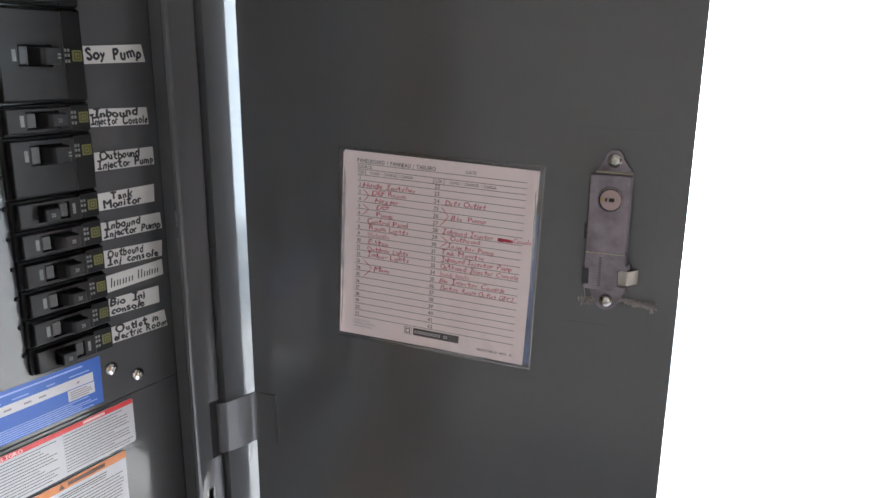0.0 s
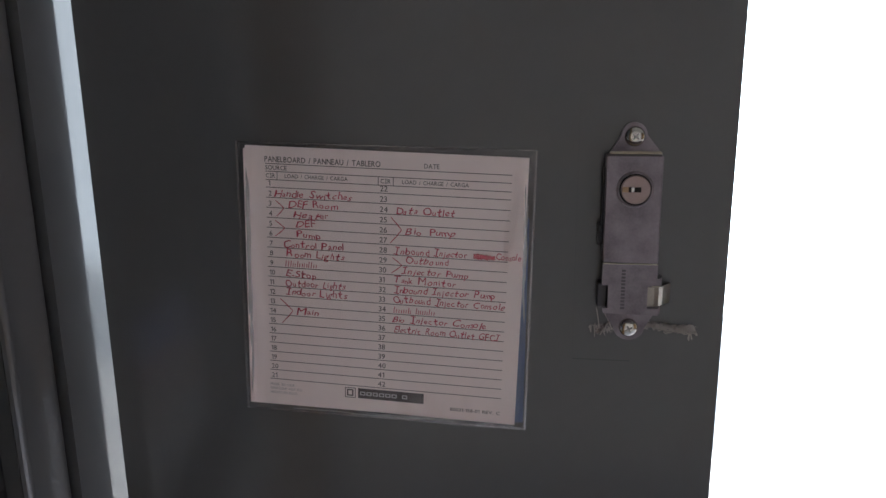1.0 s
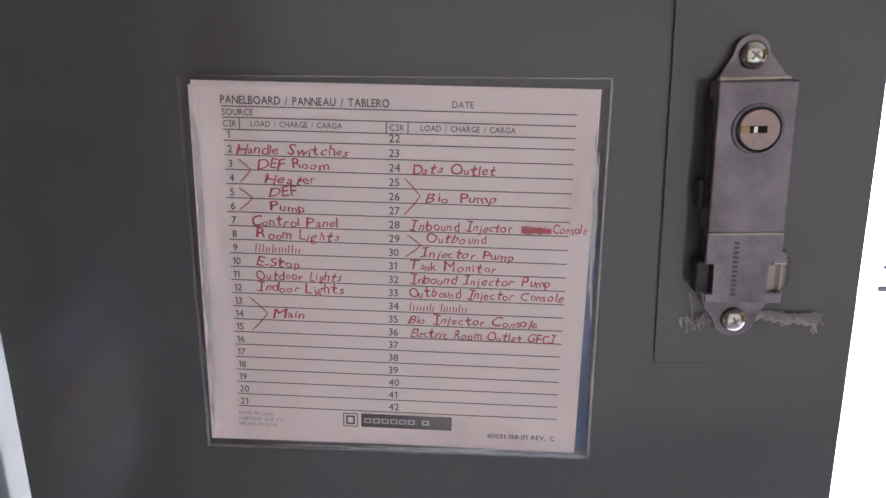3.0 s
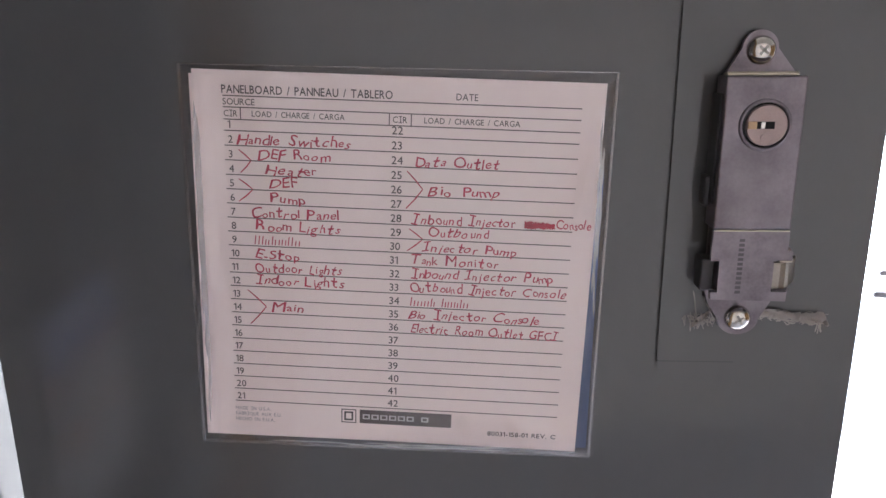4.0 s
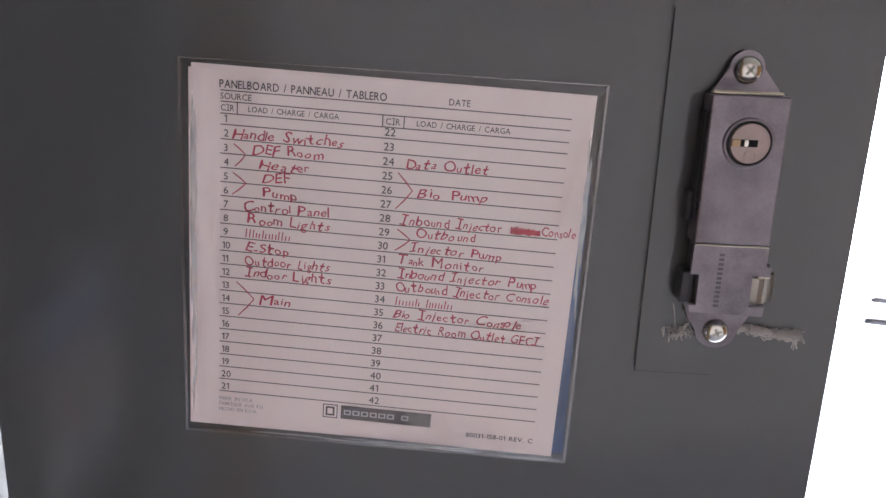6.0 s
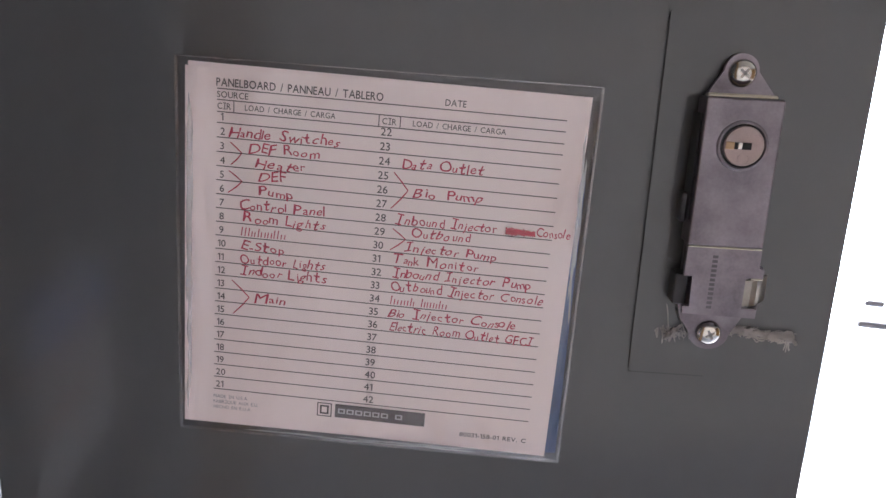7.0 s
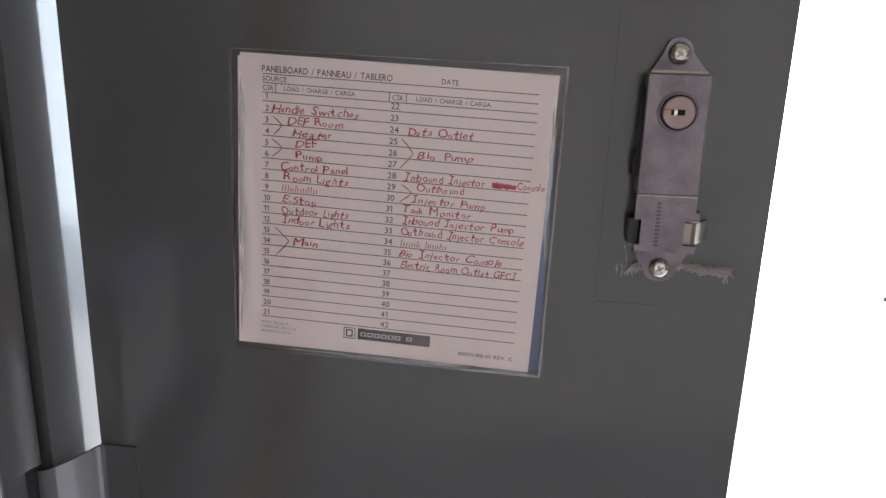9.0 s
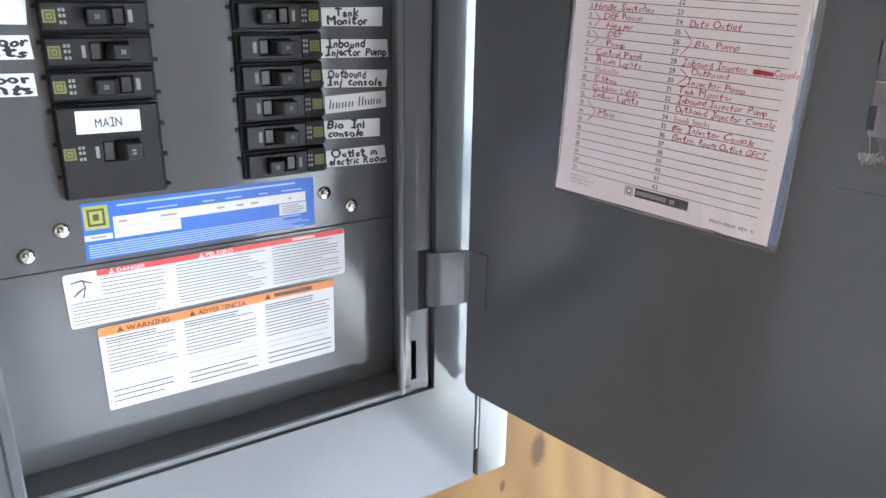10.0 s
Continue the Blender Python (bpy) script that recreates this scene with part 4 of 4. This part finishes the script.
        for a, dz in ((-0.0013, 0.0145 if side > 0 else 0.0035), (0.0594, 0.0035 if side > 0 else 0.0145)):
            part("nub", b(bmesh.new(), a - 0.0013, a + 0.0013, -0.0020, 0.0002, zc + dz - 0.0012, zc + dz + 0.0012, 0.0004), BLACK, ob)
    return ob


PLAIN = "black single-pole circuit breaker with a toggle and yellow-green badge"
for first, poles, on, label in ((0, 1, False, PLAIN + ", switched off"), (1, 1, True, PLAIN), (2, 1, True, PLAIN), (3, 1, True, PLAIN), (4, 1, True, PLAIN), (5, 1, False, PLAIN + ", switched off"),
                                (6, 2, True, "black two-pole circuit breaker with one toggle"), (8, 1, True, PLAIN), (9, 3, True, "large three-pole circuit breaker with one toggle"), (12, 1, True, PLAIN), (13, 1, True, PLAIN), (14, 1, True, PLAIN)):
    breaker(1, first, poles, on, label)
for first, poles, on, label in ((0, 3, False, "large three-pole main circuit breaker with a printed tag"), (3, 1, True, PLAIN), (4, 1, False, PLAIN + ", switched off"), (5, 1, True, PLAIN), (6, 1, True, PLAIN), (7, 1, True, PLAIN), (8, 1, True, PLAIN), (9, 2, True, "black two-pole circuit breaker with one toggle"), (11, 2, True, "black two-pole circuit breaker with one toggle"), (13, 1, True, PLAIN), (14, 1, True, PLAIN)):
    breaker(-1, first, poles, on, label)

# printed tag on the main breaker
tag = thing("main_tag", PANEL @ Matrix.Translation((0, DEAD, 0)), "white printed tag reading MAIN on the main breaker", "label")
part("tape", sheet([(-0.2572, 1.3898), (-0.2220, 1.3894), (-0.2217, 1.4020), (-0.2567, 1.4030)], 0.0002, 0.0005, -0.0089), TAPE, tag)
part("printed_word", write(bmesh.new(), "MAIN", -0.2468, 1.3932, 0.0050, -0.0092, 0.0145, 0.022), PRINT, tag)

# ---- handwritten label tapes beside the breakers ----
rl = random.Random(8)
LABELS = (
    (((-0.1005, 1.5560), (-0.0541, 1.5580), (-0.0516, 1.5462), (-0.0994, 1.5448)), ("Soy Pump",), (0.86,)),
    (((-0.1003, 1.5161), (-0.0538, 1.5152), (-0.0531, 1.5033), (-0.1005, 1.5044)), ("Inbound", "Injector Console"), (0.72, 1.02)),
    (((-0.0982, 1.4874), (-0.0513, 1.4871), (-0.0511, 1.4744), (-0.0985, 1.4749)), ("Outbound", "Injector Pump"), (0.66, 0.93)),
    (((-0.0991, 1.4596), (-0.0529, 1.4602), (-0.0535, 1.4474), (-0.0988, 1.4478)), ("Tank", "Monitor"), (0.38, 0.66)),
    (((-0.1000, 1.4394), (-0.0496, 1.4385), (-0.0488, 1.4265), (-0.1000, 1.4270)), ("Inbound", "Injector Pump"), (0.56, 0.90)),
    (((-0.1000, 1.4196), (-0.0498, 1.4175), (-0.0509, 1.4055), (-0.0993, 1.4074)), ("Outbound", "Inj console"), (0.60, 0.86)),
    (((-0.0987, 1.4014), (-0.0514, 1.4030), (-0.0510, 1.3912), (-0.0987, 1.3894)), (None,), (0.85,)),
    (((-0.1011, 1.3846), (-0.0563, 1.3834), (-0.0564, 1.3704), (-0.1007, 1.3718)), ("Bio Inj", "console"), (0.62, 0.60)),
    (((-0.0994, 1.3634), (-0.0528, 1.3635), (-0.0510, 1.3502), (-0.0994, 1.3514)), ("Outlet in", "electric Room"), (0.74, 0.98)),
    (((-0.3150, 1.4250), (-0.2732, 1.4242), (-0.2731, 1.4117), (-0.3150, 1.4122)), ("Indoor", "Lights"), (0.88, 0.88)),
    (((-0.3150, 1.4450), (-0.2727, 1.4445), (-0.2718, 1.4317), (-0.3150, 1.4322)), ("Outdoor", "Lights"), (0.88, 0.84)),
    (((-0.3150, 1.4635), (-0.2715, 1.4630), (-0.2726, 1.4501), (-0.3150, 1.4510)), ("E-Stop",), (0.60,)),
)
for corners, words, fills in LABELS:
    c = [Vector(p) for p in corners]
    ob = thing("label_tape", PANEL @ Matrix.Translation((0, DEAD, 0)), "white label tape with black handwritten marker, stuck on the gray plate", "label", "labels beside the breakers")
    part("tape", sheet([tuple(p) for p in (c[3], c[2], c[1], c[0])], 0.0002, 0.0002, -0.0001), TAPE, ob)
    bm = bmesh.new()
    wide, up = c[2] - c[3], c[0] - c[3]
    slope = wide.y / wide.x
    n = len(words)
    for i, (s, f) in enumerate(zip(words, fills)):
        base = c[3] + up * ((0.24,) if n == 1 else (0.55, 0.10))[i]
        off = wide.x * (0.06 if f > 0.8 else (0.08 + 0.14 * (n > 1 and i == 0 and f < 0.5)))
        f = min(f, 0.93)
        x0 = base.x + off * (0.7 if f > 0.92 else 1)
        if s is None:
            for q0, q1 in ((0.06, 0.45), (0.53, 0.92)):
                ticks(bm, c[3].x + wide.x * q0, c[3].x + wide.x * q1, base.y + slope * wide.x * q0, 0.0066, 0.0010, -0.0004, rl, slope)
            continue
        write(bm, s, x0, base.y + slope * (x0 - c[3].x), 0.0068 if n == 1 else 0.0048, -0.0004, wide.x * f, 0.062, shake=0.9, slant=0.06, gap=0.16, drift=slope, rnd=rl)
    part("marker_writing", bm, MARKER, ob)

# ---- stickers on the lower cover ----
def sticker(name, label, category="label"):
    return thing(name, PANEL @ Matrix.Translation((0, DEAD, 0)), label, category)


S = -0.0004
rating = sticker("rating_label", "blue rating label with white fields and a yellow square mark")
part("blue_sheet", sheet([(-0.2610, 1.3106), (-0.1104, 1.3110), (-0.1098, 1.3460), (-0.2604, 1.3464)], 0.0002, 0.0004, 0), BLUE, rating)
for x0, x1, z0, z1 in ((-0.2432, -0.1165, 1.3298, 1.3364), (-0.2434, -0.2030, 1.3225, 1.3296), (-0.1362, -0.1163, 1.3212, 1.3292), (-0.2604, -0.2445, 1.3228, 1.3264)):
    bm = bmesh.new()
    bar(bm, x0, x1, z0, z1, S)
    part("white_field", bm, VINYL, rating)
bm = bmesh.new()
bar(bm, -0.2595, -0.2455, 1.3298, 1.3446, S)
mark = part("yellow_square", bm, YELLOW, rating, "yellow square with a nested dark outline")
bm = bmesh.new()
for x0, x1, z0, z1 in ((-0.2575, -0.2475, 1.3318, 1.3332), (-0.2575, -0.2475, 1.3412, 1.3426), (-0.2575, -0.2561, 1.3332, 1.3412), (-0.2489, -0.2475, 1.3332, 1.3412), (-0.2543, -0.2509, 1.3352, 1.3394)):
    bar(bm, x0, x1, z0, z1, S - 0.0001)
part("nested_outline", bm, OLIVE, mark)
bm = bmesh.new()
rs = random.Random(4)


def lines(bm, x0, x1, z0, z1, n, thick, y, ragged=0.25, slope=0.0):
    """Rows of print too small to read, as bars."""
    for i in range(n):
        z = z1 - (z1 - z0) * (i + 0.5) / n
        e = x1 - (x1 - x0) * (rs.random() * ragged if rs.random() < 0.6 else rs.random() * 0.06)
        quad(bm, [(x0, z - thick / 2), (e, z - thick / 2 + slope * (e - x0)), (e, z + thick / 2 + slope * (e - x0)), (x0, z + thick / 2)], y)


lines(bm, -0.2400, -0.1230, 1.3420, 1.3445, 1, 0.0012, S, 0.05)
for x0, x1 in ((-0.2230, -0.2040), (-0.1880, -0.1800), (-0.1730, -0.1620), (-0.1500, -0.1440), (-0.1340, -0.1190)):
    bar(bm, x0, x1, 1.3382, 1.3390, S)
lines(bm, -0.2590, -0.1130, 1.3114, 1.3205, 6, 0.0007, S, 0.35)
part("pale_print", bm, PALE_BLUE, rating)
bm = bmesh.new()
for x0, x1 in ((-0.2400, -0.2350), (-0.2150, -0.2050), (-0.1790, -0.1740), (-0.1660, -0.1610), (-0.1560, -0.1510), (-0.1290, -0.1270)):
    bar(bm, x0, x1, 1.3322, 1.3336, S - 0.0001)
lines(bm, -0.1345, -0.1180, 1.3220, 1.3284, 4, 0.0007, S - 0.0001)
bar(bm, -0.2570, -0.2480, 1.3240, 1.3252, S - 0.0001)
part("field_print", bm, PRINT_GRAY, rating)

danger = sticker("danger_label", "white danger label with a red header in three languages")
part("white_sheet", sheet([(-0.2755, 1.2672), (-0.0876, 1.2692), (-0.0876, 1.3046), (-0.2762, 1.3036)], 0.0002, 0.0025, -0.0002), VINYL, danger)
S1 = -0.0006
bm = bmesh.new()
quad(bm, [(-0.2568, 1.2998), (-0.0880, 1.3006), (-0.0880, 1.3044), (-0.2568, 1.3036)], S1)
part("red_header", bm, RED, danger, "red header band")
bm = bmesh.new()
for word, x, ww in (("DANGER", -0.2450, 0.0170), ("PELIGRO", -0.1890, 0.0180)):
    write(bm, word, x, 1.3005 if x < -0.2 else 1.3008, 0.0024, S1 - 0.0001, ww, 0.025)
    bm.faces.new([bm.verts.new((x - 0.0050 + a, S1 - 0.0001, 1.3003 + c)) for a, c in ((0, 0), (0.0036, 0), (0.0018, 0.0031))])
bar(bm, -0.1280, -0.1110, 1.3014, 1.3032, S1 - 0.0001)
part("header_words", bm, PINK, danger)
bm = bmesh.new()
lines(bm, -0.2550, -0.2150, 1.2860, 1.2985, 5, 0.0005, S1, 0.4)
lines(bm, -0.2735, -0.2150, 1.2690, 1.2850, 7, 0.0005, S1, 0.35)
lines(bm, -0.2095, -0.1480, 1.2700, 1.2990, 13, 0.0005, S1, 0.3)
lines(bm, -0.1435, -0.0900, 1.2705, 1.2995, 13, 0.0005, S1, 0.3)
part("small_print", bm, PRINT, danger)
bm = bmesh.new()
# hazard symbol as plain strokes
for pts in ([(-0.2725, 1.2975), (-0.2660, 1.2985), (-0.2600, 1.2958)], [(-0.2655, 1.2990), (-0.2642, 1.2938)], [(-0.2642, 1.2940), (-0.2680, 1.2915), (-0.2715, 1.2885)], [(-0.2642, 1.2938), (-0.2662, 1.2868)]):
    ribbon(bm, pts, 0.0013, S1 - 0.0001, 0.6)
part("hazard_strokes", bm, PRINT, danger, "plain dark hazard strokes")

warning = sticker("warning_label", "white warning label with an orange header in three languages")
part("white_sheet", sheet([(-0.2608, 1.2046), (-0.0984, 1.2058), (-0.0974, 1.2663), (-0.2612, 1.2646)], 0.0002, 0.0018, 0), VINYL, warning)
bm = bmesh.new()
quad(bm, [(-0.2610, 1.2584), (-0.0974, 1.2600), (-0.0975, 1.2661), (-0.2610, 1.2644)], S)
part("orange_header", bm, ORANGE, warning, "orange header band")
bm = bmesh.new()
for word, x, ww in (("WARNING", -0.2440, 0.0270), ("ADVERTENCIA", -0.1980, 0.0330)):
    zb = 1.2593 + (x + 0.261) * 0.01
    write(bm, word, x, zb, 0.0034, S - 0.0001, ww, 0.03)
    bm.faces.new([bm.verts.new((x - 0.0062 + a, S - 0.0001, zb + c)) for a, c in ((0, 0), (0.0046, 0), (0.0023, 0.0040))])
bar(bm, -0.1440, -0.1150, 1.2612, 1.2642, S - 0.0001)
bm.faces.new([bm.verts.new((-0.1510 + a, S - 0.0001, 1.2606 + c)) for a, c in ((0, 0), (0.0046, 0), (0.0023, 0.0040))])
part("header_words", bm, BROWN, warning)
bm = bmesh.new()
for x0, x1 in ((-0.2575, -0.2135), (-0.2080, -0.1570), (-0.1515, -0.1010)):
    lines(bm, x0, x1 - 0.012, 1.2535, 1.2572, 2, 0.0007, S, 0.3, 0.008)
    lines(bm, x0, x1, 1.2310, 1.2540, 9, 0.0006, S, 0.3, 0.008)
    lines(bm, x0, x1, 1.2085, 1.2200, 3, 0.0008, S, 0.3, 0.008)
part("small_print", bm, PRINT, warning)
bm = bmesh.new()
for x0, x1 in ((-0.2575, -0.2135), (-0.2080, -0.1570), (-0.1515, -0.1010)):
    lines(bm, x0, x1, 1.2215, 1.2290, 2, 0.0017, S, 0.2, 0.008)
part("pale_print", bm, PRINT_LIGHT, warning)
